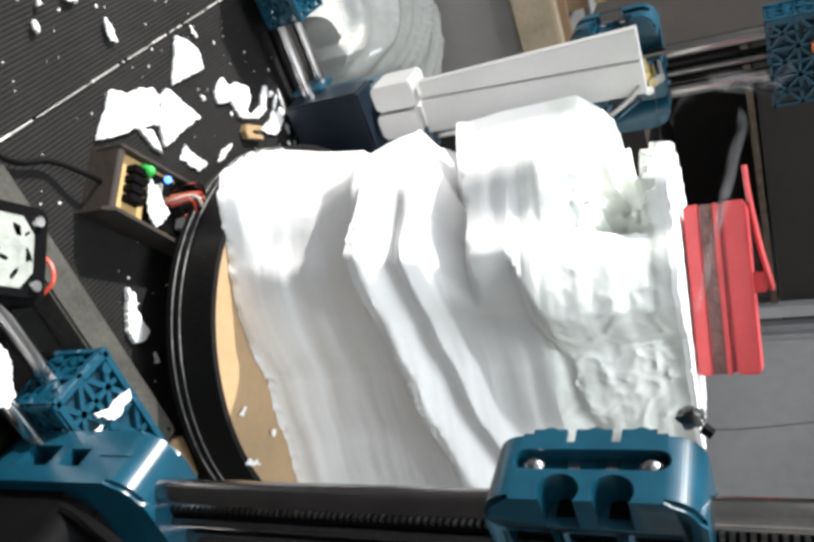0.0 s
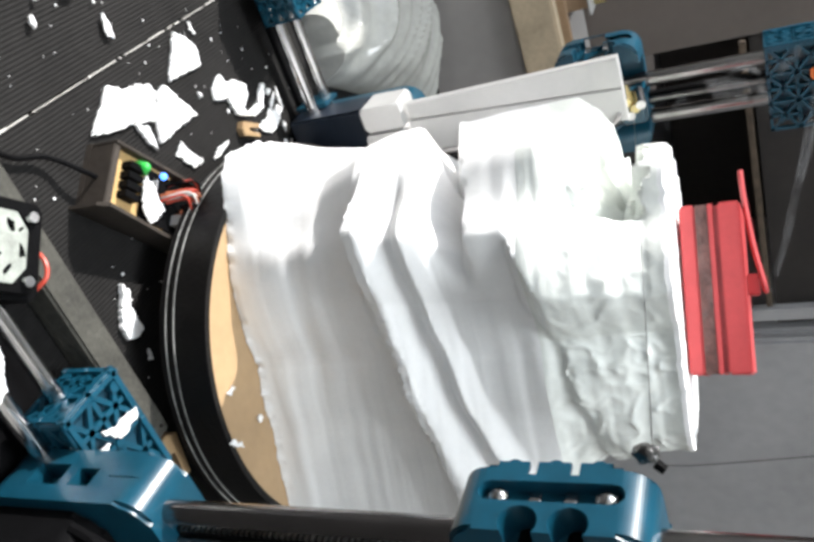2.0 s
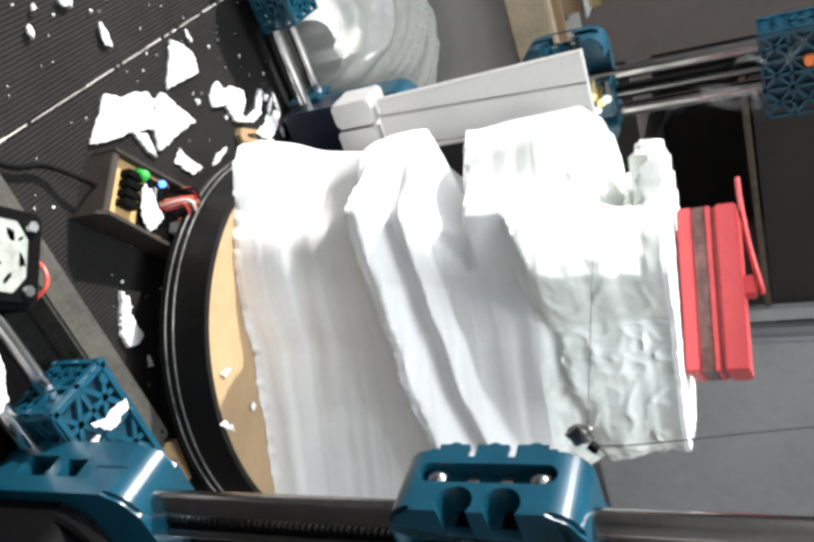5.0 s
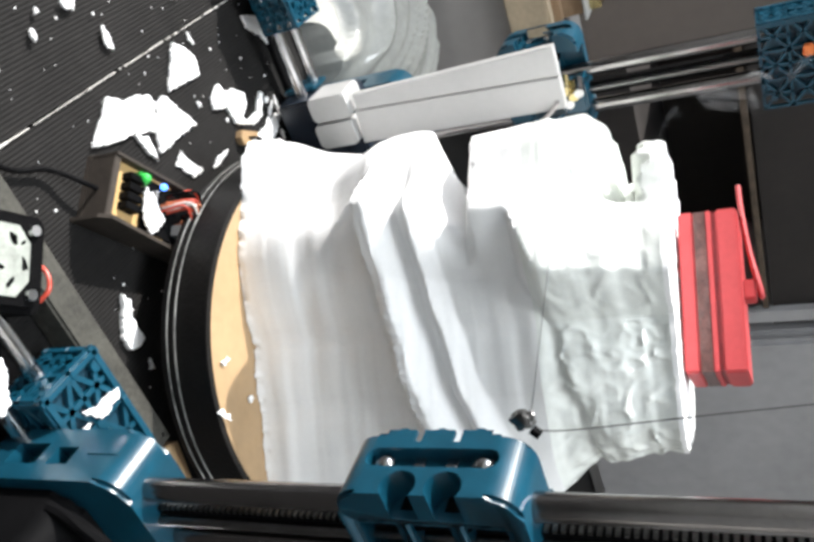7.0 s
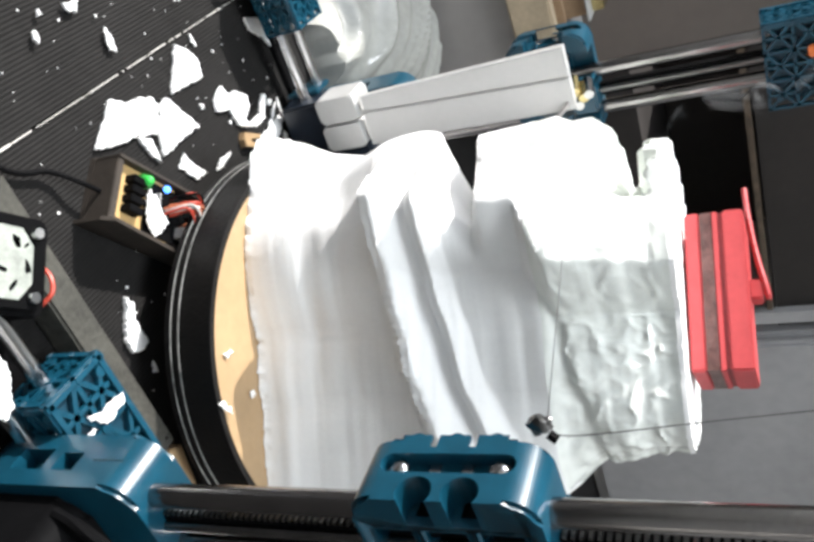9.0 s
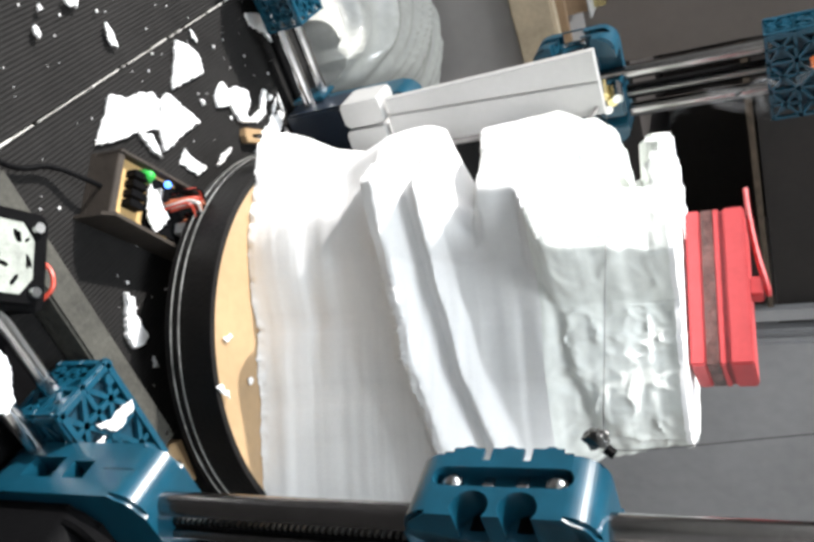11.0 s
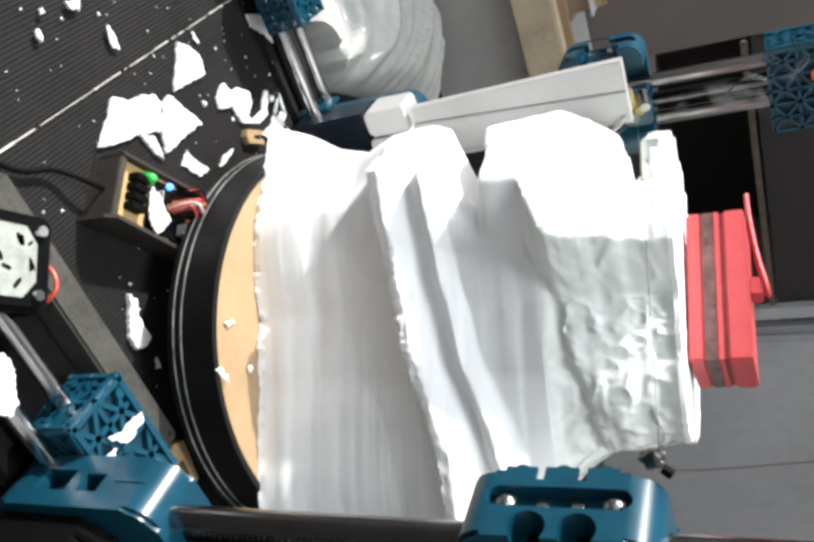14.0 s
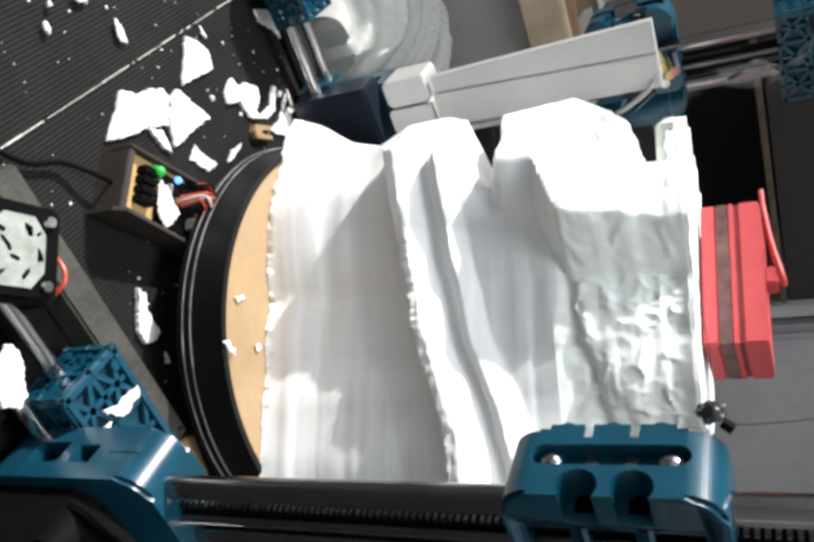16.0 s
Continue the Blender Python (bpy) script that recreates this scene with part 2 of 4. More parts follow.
def room():
    wall = lambda name, lo, hi, m, label: tagged(part(name, box(lo, hi), m), label, "wall", kind="structure")
    wall("wall_north", (-1.6, 3.2, -0.03), (2.0, 3.3, 3.4), WALLPAINT, "plain off-white wall")
    # unseen wall, its high opening added for the south fill lamp
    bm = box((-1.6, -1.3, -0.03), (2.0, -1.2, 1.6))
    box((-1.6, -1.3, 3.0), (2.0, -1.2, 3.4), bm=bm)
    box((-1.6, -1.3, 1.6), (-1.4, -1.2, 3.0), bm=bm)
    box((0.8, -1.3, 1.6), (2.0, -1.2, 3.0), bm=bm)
    tagged(part("wall_south", bm, WALLPAINT), "off-white wall with an opening added for fill light", "wall", kind="structure")
    wall("wall_east", (1.9, -1.2, -0.03), (2.0, 3.2, 3.4), WALLPAINT, "plain off-white wall")
    bm = box((-1.6, -1.2, -0.03), (-1.5, 3.2, 0.5))
    box((-1.6, -1.2, 3.2), (-1.5, 3.2, 3.4), bm=bm)
    box((-1.6, -1.2, 0.5), (-1.5, 0.6, 3.2), bm=bm)
    tagged(part("wall_west", bm, WALLPAINT), "off-white wall with a wide window opening", "wall", kind="structure")
    # unseen ceiling, opened only to let the overhead fill lamp in
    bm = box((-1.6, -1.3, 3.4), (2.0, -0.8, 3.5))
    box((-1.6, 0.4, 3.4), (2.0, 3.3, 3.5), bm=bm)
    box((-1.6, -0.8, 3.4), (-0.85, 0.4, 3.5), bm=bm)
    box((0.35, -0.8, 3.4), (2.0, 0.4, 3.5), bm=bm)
    tagged(part("ceiling", bm, WALLPAINT), "plain white ceiling with an opening added for fill light", "ceiling", kind="structure")


def background():
    cup = thing("cupboard", "dark brown cupboard with an open shelf", "cupboard")
    bm = box((0.36, 1.0, 0.0), (0.80, 1.5, 0.2))
    box((0.36, 1.0, 0.34), (0.80, 1.5, 1.2), bm=bm)
    box((0.36, 1.3, 0.2), (0.80, 1.5, 0.34), bm=bm)
    part("body", bm, DARKWOOD, cup)
    part("rail", box((0.365, 0.985, 0.328), (0.76, 0.998, 0.336), 0.001), RIMWOOD, cup, "narrow grey-brown rail")
    part("strip", box((0.765, 0.985, 0.0), (0.785, 0.998, 1.2)), LIGHTGREY, cup)
    fr = thing("metal_cabinet", "grey painted metal cabinet", "cabinet")
    part("body", box((0.815, 1.0, 0.0), (1.7, 1.5, 1.3), 0.004), LIGHTGREY, fr)
    part("door", box((0.82, 0.982, 0.02), (1.69, 0.998, 1.28), 0.006), LIGHTGREY, fr)
    part("handle", box((1.02, 0.975, 0.395), (1.03, 0.981, 0.46), 0.002), WHITEBAR, fr, "thin pale handle")
    bd = thing("brown_board", "plain brown-grey board leaning behind the rods", "board")
    part("panel", box((-0.3, 0.985, 0.0), (0.357, 0.998, 0.52), 0.001), BROWNGREY, bd)
    dr = thing("drawer_unit", "low grey laminate drawer unit with a pine front rail", "drawer unit")
    part("front", box((-0.3, 0.85, 0.0), (0.35, 0.86, 0.112), 0.001), GREYPANEL, dr)
    part("rail", box((-0.3, 0.838, 0.113), (0.352, 0.858, 0.158), 0.002), PINE, dr, "pine front rail")
    part("rail_edge", box((-0.3, 0.8585, 0.113), (0.352, 0.868, 0.166), 0.001), CARD, dr)
    part("carcass", box((-0.3, 0.869, 0.0), (0.35, 0.98, 0.16), 0.001), GREYPANEL, dr)
    cb = thing("cardboard_box", "open brown cardboard box of small parts", "cardboard box")
    part("tray", box((-0.02, 0.885, 0.1605), (0.255, 0.97, 0.185), 0.001), CARD, cb)
    part("paper", box((0.0, 0.880, 0.186), (0.262, 0.965, 0.1885), 0.0005), WHITEBAR, cb)
    rng = random.Random(4)
    for i in range(9):
        x, z = rng.uniform(0.13, 0.24), 0.189
        part("piece", box((x, rng.uniform(0.89, 0.91), z), (x + rng.uniform(0.01, 0.03), rng.uniform(0.92, 0.95), z + rng.uniform(0.006, 0.02)), 0.001), rng.choice((CARD, PINE, BLACK, BRASS)), cb)


def jag(points, step, amount, rng):
    """A torn outline: each side broken up and pushed about a little."""
    out = []
    for (x0, y0), (x1, y1) in zip(points, points[1:] + points[:1]):
        n = max(1, int(math.hypot(x1 - x0, y1 - y0) / step))
        for i in range(n):
            t = i / n
            k = amount if i else amount * 0.3
            out.append((x0 + (x1 - x0) * t + rng.uniform(-k, k), y0 + (y1 - y0) * t + rng.uniform(-k, k)))
    return out


def scrap(points, z, thick=0.0035, at=(0, 0), name="foam_scrap", label="torn flat scrap of white foam on the mat", seed=0):
    """A torn flake of foam, its outline in millimetres, lying at height z and slightly curled."""
    rng = random.Random(seed + len(points) * 7)
    pts = [(x / 1000 - at[0], y / 1000 - at[1]) for x, y in jag(points, 1.4, 0.95, rng)]
    cx, cy = sum(p[0] for p in pts) / len(pts), sum(p[1] for p in pts) / len(pts)
    bm = bmesh.new()
    lift = lambda x, y: 0.25 * abs(x - cx) ** 1.5 + 0.0015 * noise.noise((x * 60, y * 60, seed))
    n = len(pts)
    rings = []
    for h, k in ((0.0004, 0.985), (thick * 0.25, 1.0), (thick * 0.55, 0.97)):
        rings.append([bm.verts.new((cx + (x - cx) * k, cy + (y - cy) * k, z + h + max(0.0, lift(x, y)))) for x, y in pts])
    for r0, r1 in zip(rings, rings[1:]):
        for i in range(n):
            bm.faces.new((r0[i], r0[(i + 1) % n], r1[(i + 1) % n], r1[i]))
    for ring, h in ((rings[0], 0.0004), (rings[-1], thick * 0.8)):
        c = bm.verts.new((cx, cy, z + h))
        for i in range(n):
            bm.faces.new((ring[i], ring[(i + 1) % n], c))
    return tagged(part(name, bm, PAPER), label, "foam scrap", "foam scraps")


def scraps():
    for i, points in enumerate((
            [(89, 361), (97, 373), (99, 387), (102, 396), (108, 399), (124, 385), (117, 369), (115, 356), (113, 347), (108, 332), (99, 347)],
            [(109, 400), (108, 407), (122, 417), (137, 425), (137, 401), (138, 381), (125, 386)],
            [(118, 368), (123, 377), (140, 376), (132, 371)],
            [(83, 440), (91, 450), (100, 456), (112, 451), (110, 430), (109, 415), (96, 427)],
            [(125, 467), (133, 468), (134, 479), (143, 492), (151, 489), (156, 476), (163, 478), (157, 467), (142, 464), (138, 450), (130, 452)])):
        scrap(points, 0.0, 0.005, seed=i)
    for i, points in enumerate((
            [(83, 460), (93, 462), (89, 458)], [(150, 511), (153, 516), (167, 501), (167, 487), (162, 479), (163, 496)],
            [(173, 520), (178, 526), (186, 512), (188, 500), (182, 490), (175, 485), (175, 506)], [(145, 400), (151, 401), (158, 406), (167, 412), (165, 399), (158, 395), (151, 389)],
            [(167, 446), (171, 435), (171, 423), (167, 431)], [(53, 388), (60, 389), (69, 388), (66, 383), (60, 384)])):
        scrap(points, 0.0, 0.003, seed=20 + i)
    for i, points in enumerate((
            [(37, 337), (42, 338), (44, 335), (41, 334)], [(28, 348), (32, 348), (32, 344)], [(31, 366), (34, 378), (39, 372), (36, 367)],
            [(187, 294), (191, 294), (194, 297), (197, 292), (219, 290), (221, 285), (217, 278), (208, 278), (199, 286)],
            [(232, 288), (240, 287), (238, 284)], [(151, 193), (160, 189), (171, 182), (172, 175), (165, 170), (148, 179), (145, 190)])):
        scrap(points, 0.0 if i < 5 else 0.031, 0.007 if i == 3 else 0.004, seed=40 + i)
    rng = random.Random(17)
    for i in range(12):
        x, y = (rng.uniform(0.165, 0.215), rng.uniform(0.475, 0.53)) if i < 9 else (rng.uniform(0.02, 0.2), rng.uniform(0.3, 0.55))
        a, l, w = rng.uniform(0, math.tau), rng.uniform(3, 9 if i < 9 else 4), rng.uniform(1, 2.5)
        pts = [(-l, -w * 0.4), (0, -w), (l, -w * 0.3), (l * 0.8, w * 0.5), (-l * 0.2, w)]
        scrap([(x * 1000 + u * math.cos(a) - v * math.sin(a), y * 1000 + u * math.sin(a) + v * math.cos(a)) for u, v in pts], 0.0, 0.003, label="small curled sliver of white foam", seed=100 + i)
    # countless crumbs
    rng = random.Random(5)
    bm = bmesh.new()
    for i in range(210):
        x, y = rng.uniform(0.02, 0.26), rng.uniform(0.24, 0.56)
        r = rng.choice((0.00035, 0.0004, 0.0005, 0.0009)) * rng.uniform(0.7, 1.2)
        bmesh.ops.create_icosphere(bm, subdivisions=1, radius=r, matrix=Matrix.Translation((x, y, r * 0.7)) @ Matrix.Diagonal((rng.uniform(0.7, 1.8), rng.uniform(0.7, 1.5), 0.7, 1)))
    tagged(part("foam_crumbs", bm, PAPER), "tiny white foam crumbs scattered over the mat", "crumbs", kind="stuff")


def turntable():
    tt = thing("turntable", "plywood turntable with a black grooved rubber rim", "turntable", at=(*AXIS, 0))
    part("disc", tube((0, 0, 0.032), (0, 0, 0.06), 0.1285, seg=128), PLY, tt)
    bm = bmesh.new()
    prof = [(0.1285, 0.0615), (0.1325, 0.0615), (0.1325, 0.040), (0.1315, 0.0395), (0.1315, 0.038), (0.1335, 0.0375), (0.1335, 0.035), (0.1320, 0.0345), (0.1320, 0.033), (0.134, 0.0325), (0.134, 0.029), (0.1285, 0.029)]
    n = 128
    rings = [[bm.verts.new((r * math.cos(i * math.tau / n), r * math.sin(i * math.tau / n), z)) for r, z in prof] for i in range(n)]
    for i in range(n):
        a, b = rings[i], rings[(i + 1) % n]
        for j in range(len(prof)):
            bm.faces.new((a[j], a[(j + 1) % len(prof)], b[(j + 1) % len(prof)], b[j]))
    smooth(part("rim", bm, RUBBER, tt, "black grooved rubber rim"), 30)
    # pale rings imitate the light that the rim's grooves catch
    for r, z in ((0.1337, 0.0392), (0.1343, 0.0338)):
        ring = [(r * math.cos(i * math.tau / 96), r * math.sin(i * math.tau / 96), z) for i in range(97)]
        smooth(part("groove_glint", cable(ring, 0.00035, seg=5, steps=1), GROOVEGLINT, tt, "thin pale ring for light caught by a rim groove"))
    part("bearing", tube((0, 0, 0.0), (0, 0, 0.032), 0.05, seg=48), BLACK, tt)
    return tt


# the block's footprint as angle and reach, and how its reach changes with height on three sides
REACH = [(-225, 0.122), (-200, 0.140), (-182, 0.152), (-169, 0.125), (-148, 0.104), (-126, 0.086), (-97, 0.094), (-80, 0.116), (-70, 0.140), (-60, 0.160), (-20, 0.148), (8, 0.151), (50, 0.112), (82, 0.151), (120, 0.118), (135, 0.122), (160, 0.140), (178, 0.152), (191, 0.125)]
CUT_TOP = [(-100, 0), (-80, .15), (-65, .33), (-50, .42), (0, .35), (90, .3), (125, 0)]
SIDE_A = [(60, 1), (118, .95), (133, .93), (153, 1.05), (166, 1.1), (175, 1.06), (187, 1.05), (210, 1.07), (257, 1.08), (275, .96), (280, .87), (289, .74), (298, .8), (313, .79)]
SIDE_B = [(60, 1), (72, .97), (86, .87), (115, .8), (142, .87), (164, .87), (174, .86), (191, .84), (214, .85), (249, .86), (274, .77), (285, .69), (296, .73), (313, .72)]
FRONT = [(60, 1), (78, .965), (100, .915), (114, .90), (132, .91), (146, .925), (147, 1.005), (153, 1.01), (155, 1.0), (166, .885), (170, .88), (174, .925), (177, .94), (187, .86), (222, .85), (236, .835), (243, .86), (262, .85), (290, .82), (301, .81), (313, .81)]


WEDGE = [(100, 162), (126, 167), (144, 174), (160, 188), (172, 197), (185, 202), (212, 206)]
LEAN = [(-165, 0), (-135, 6), (-117, 12), (-101, 17), (-84, 30), (-70, 37)]


def along(table, x):
    for (x0, y0), (x1, y1) in zip(table, table[1:]):
        if x <= x1:
            return y0 + (y1 - y0) * max(0.0, (x - x0) / (x1 - x0))
    return table[-1][1]


def flowing(table, x):
    """The same without corners."""
    return sum(along(table, x + d) for d in (-3, -1, 1, 3)) / 4


def foam_point(phi, z):
    """A point of the carved block's side: phi in degrees from -200 to 160, z in millimetres."""
    base = flowing(REACH, phi) * (1 - along(CUT_TOP, phi) * min(1.0, max(0.0, (z - 190) / 70)))
    lean = along(LEAN, phi) * min(1.0, max(0.0, (z - 90) / 50)) * min(1.0, max(0.0, (300 - z) / 60))
    f = along(FRONT, z - lean)
    # the arris between the sunny side and the front: upright above the ledge, slanting below it
    if z - lean > 146.5:
        d = phi + 160 - 17 * min(1.0, max(0.0, (z - 232) / 14))
        film = min(1.0, max(0.0, (z - 232) / 14))
        f += (0.15 + 0.02 * film) * max(0.0, 1 - (d / 15 if d > 0 else -d / (34 + 4 * film)))
    else:
        d = phi + 148 + 30 * (z - 60) / 85
        f += 0.035 * max(0.0, 1 - (d / 22 if d > 0 else -d / 20)) * min(1.0, (z - 60) / 30)
    # the melted skin slopes back towards the top
    f -= 0.13 * min(1.0, max(0.0, (z - 240) / 66)) * min(1.0, max(0.0, (-82 - phi) / 18))
    a, b = along(SIDE_A, z), along(SIDE_B, z)
    p = phi + 360 if phi < -100 else phi
    if p <= 141:
        side, w = a, 1.0 if phi > 90 else 0.0
    elif p < 177:
        side, w = a + (b - a) * ((p - 141) / 36) ** (1 - 0.75 * min(1.0, max(0.0, (z - 150) / 40))), 1.0
    else:
        side, w = b, max(0.0, 1 - (p - 177) / 24)
    w = w * w * (3 - 2 * w)
    if p > 100:
        side *= 1 - 0.06 * min(1.0, max(0.0, (z - 112) / 10)) * max(0.0, 1 - abs(p - 146) / 22)
    r = base * (f + (side - f) * w)
    if 100 < p < 212:
        # a wedge cut through the sunny side: a long slope below, a steep one above
        middle = along(WEDGE, p)
        r *= 1 - 0.36 * min(1.0, (p - 100) / 15, (212 - p) / 26) * max(0.0, 1 - abs(z - middle) / (18 if z < middle else 6.5))
    c, s = math.cos(radians(phi)), math.sin(radians(phi))
    # lines left by the wire, torn foot and rim, melted wrinkles
    r += 0.0010 * (1 - 0.75 * w) * noise.noise((0.7 * c, 0.7 * s, z * 0.11)) + 0.00035 * (1 - 0.8 * w) * noise.noise((0.9 * c, 0.9 * s, z * 0.33)) + 0.00014 * noise.noise((c * 2, s * 2, z * 0.7)) + 0.0008 * noise.noise((c * 3, s * 3, z * 0.02))
    if z < 64:
        r += 0.002 * noise.noise((c * 22, s * 22, 3.0)) + 0.0014 * noise.noise((c * 65, s * 65, z * 0.3))
    if 140 < z - lean < 154 and w < 0.5:
        r += 0.0016 * noise.noise((c * 7, s * 7, z * 0.02)) + 0.0011 * noise.noise((c * 34, s * 34, z * 0.05)) + 0.0006 * noise.noise((c * 80, s * 80, z * 0.2))
    m = min(1.0, max(0.0, (z - 238) / 12)) * min(1.0, max(0.0, (309 - z) / 7))
    if m > 0:
        u = Vector((c * 4.2, s * 4.2, z * 0.04))
        u += 0.8 * Vector((noise.noise(u * 1.3), noise.noise(u * 1.3 + Vector((7, 0, 0))), noise.noise(u * 1.1 + Vector((0, 9, 0)))))
        fold = (1 - min(1.0, abs(noise.noise(u)) * 3)) ** 2
        crease = (1 - min(1.0, abs(noise.noise(u * 1.9 + Vector((4, 2, 8)))) * 3.2)) ** 2
        r += m * (1 - 0.65 * w) * (0.35 if phi < -143 else 1.0) * (0.0013 * fold + 0.0006 * crease - 0.0009 + 0.0024 * noise.noise(u * 0.6))
    if z > 262 and w > 0.3:
        spike = noise.noise((c * 26, s * 26, z * 0.03))
        bite = max(0.0, 1 - (287 - z) / (19 + 14 * spike)) if z < 287 else max(0.0, 1 - (z - 287) / (14 + 8 * spike))
        r *= 1 - 0.34 * bite ** 0.45 * min(1.0, (w - 0.3) * 3) * (1 + 0.5 * noise.noise((c * 40, s * 40, z * 0.06)))
        r -= 0.010 * max(0.0, noise.noise((c * 19, s * 19, z * 0.16)) + 0.1) * min(1.0, max(0.0, (304 - z) / 8))
    ragged = (0.0008 + 0.0018 * w) * noise.noise((c * 13, s * 13, 5.0)) + (0.0005 + 0.0012 * w) * noise.noise((c * 37, s * 37, 1.0))
    # the top falls off towards the side away from the window
    sag = 0.0085 * min(1.0, max(0.0, (0.64 * r * c + 0.77 * r * s + 0.09) / 0.15)) * min(1.0, max(0.0, (z - 280) / 20))
    return (r * c, r * s, z / 1000 - 0.004 * max(0.0, (z - 230) / 83) - sag + ragged * min(1.0, max(0.0, (z - 296) / 14)))


def foam():
    fb = thing("foam_block", "white foam block half carved by hot wire", "foam block", at=(*AXIS, 0))
    n = 420
    angles = [-200 + 360 * i / n for i in range(n)]
    levels = [60.5] + [62 + 2 * i for i in range(39)] + [140 + i for i in range(65)] + [206 + 2 * i for i in range(16)] + [238 + 1.5 * i for i in range(44)] + [304, 307, 310, 312, 313]
    cuts = [("lower_body", 60, 176, FOAM, ""), ("upper_body", 176, 238, FOAM, ""), ("melted_skin", 238, 310, FILM, "glossy wrinkled half-melted foam skin"), ("top_rim", 310, 314, FOAM, "")]
    for name, lo, hi, m, label in cuts:
        zs = [z for z in levels if lo <= z <= hi]
        if name != "lower_body":
            below = [z for z in levels if z < lo]
            zs = ([below[-1]] if zs[0] > lo else []) + zs
        verts, faces = [], []
        for z in zs:
            verts += [foam_point(a, z) for a in angles]
        for k in range(len(zs) - 1):
            for i in range(n):
                j = (i + 1) % n
                faces.append((k * n + i, k * n + j, (k + 1) * n + j, (k + 1) * n + i))
        if name in ("lower_body", "top_rim"):
            k = 0 if name == "lower_body" else len(zs) - 1
            verts.append((0, 0, zs[k] / 1000 - (0.0091 if k else 0)))
            faces += [(k * n + i, k * n + (i + 1) % n, len(verts) - 1) for i in range(n)]
        me = bpy.data.meshes.new(name)
        me.from_pydata(verts, [], faces)
        me.materials.append(m)
        ob = new(name, me)
        ob.parent = fb
        if label:
            ob["label"] = label
        smooth(ob, 38)
    return fb


def disc_bits():
    made = []
    for x, y, pts in ((-62, -99, [(-2, -4), (1, -3), (2, 4), (-1, 3)]), (-29, -96, [(-2, -2), (2, -2), (2, 3), (-1, 2)]), (-40, -122, [(-6, -3), (0, -1), (7, 3), (3, 4), (0, 1), (-5, 1)])):
        ob = scrap([(x + a, y + b) for a, b in pts], 0.0605 if y > -110 else 0.062, 0.0025, label="small white foam crumb on the turntable", seed=x)
        made.append(ob)
    return made


def red_box():
    rb = thing("red_case", "red plastic case with a loop handle and tape round it", "case", at=(*AXIS, 0.3064))
    m = pose(-0.005, 0.006, 0, 0, 0, -54) @ Matrix.Diagonal((0.97, 0.97, 0.92, 1))
    bm = box((-0.049, -0.021, 0), (0.049, 0.021, 0.0092), 0.0012)
    base = part("body", bm, RED, rb)
    lid = part("lid", box((-0.049, -0.021, 0.0222), (0.049, 0.021, 0.035), 0.0012), RED, rb)
    # the recess's shade is put into a darker copy of the red
    core = part("seam", box((-0.0475, -0.0195, 0.008), (0.0475, 0.0195, 0.023)), REDSHADE, rb, "recessed seam in shade-darkened red")
    ridge = part("ridge", box((-0.0487, -0.0207, 0.0166), (0.0487, 0.0207, 0.0198), 0.0005), RED, rb)
    strap = part("tape", box((-0.0484, -0.0204, 0.0093), (0.0484, 0.0204, 0.0164)), TAPE, rb, "clear brownish packing tape")
    bm = cable([(-0.07, -0.004, 0.036), (-0.052, -0.006, 0.037), (-0.025, -0.008, 0.040), (-0.004, -0.009, 0.044), (0.002, -0.006, 0.045), (-0.003, 0.0, 0.044), (-0.025, 0.003, 0.040), (-0.05, 0.002, 0.037)], 0.0016)
    handle = smooth(part("handle", bm, RED, rb, "thin red loop handle"))
    post = part("post", box((-0.008, -0.01, 0.0345), (0.004, 0.002, 0.042), 0.001), RED, rb)
    for ob in (base, lid, core, ridge, strap, handle, post):
        ob.matrix_local = m
    return rb


def cut(ob, cutters):
    """Takes the cutters' volumes out of ob's mesh."""
    tmp = []
    for bm in cutters:
        me = bpy.data.meshes.new("cutter")
        bmesh.ops.recalc_face_normals(bm, faces=bm.faces[:])
        bm.to_mesh(me)
        bm.free()
        c = new("cutter", me)
        tmp.append(c)
        mod = ob.modifiers.new("cut", "BOOLEAN")
        mod.operation, mod.object, mod.solver = "DIFFERENCE", c, "EXACT"
    bpy.context.view_layer.update()
    me = bpy.data.meshes.new_from_object(ob.evaluated_get(bpy.context.evaluated_depsgraph_get()))
    ob.modifiers.clear()
    ob.data = me
    for c in tmp:
        bpy.data.objects.remove(c)
    return ob


def strut(a, b, w, t, up, bm):
    """A flat bar from a to b, w wide, t thick along up."""
    a, b, up = Vector(a), Vector(b), Vector(up)
    d = (b - a).normalized()
    side = d.cross(up).normalized() * w / 2
    up = up.normalized() * t / 2
    v = [bm.verts.new(p + sx * side + sz * up) for p in (a - d * w * 0.4, b + d * w * 0.4) for sx, sz in ((-1, -1), (1, -1), (1, 1), (-1, 1))]
    for f in ((0, 1, 2, 3), (4, 5, 6, 7), (0, 1, 5, 4), (1, 2, 6, 5), (2, 3, 7, 6), (3, 0, 4, 7)):
        bm.faces.new([v[i] for i in f])


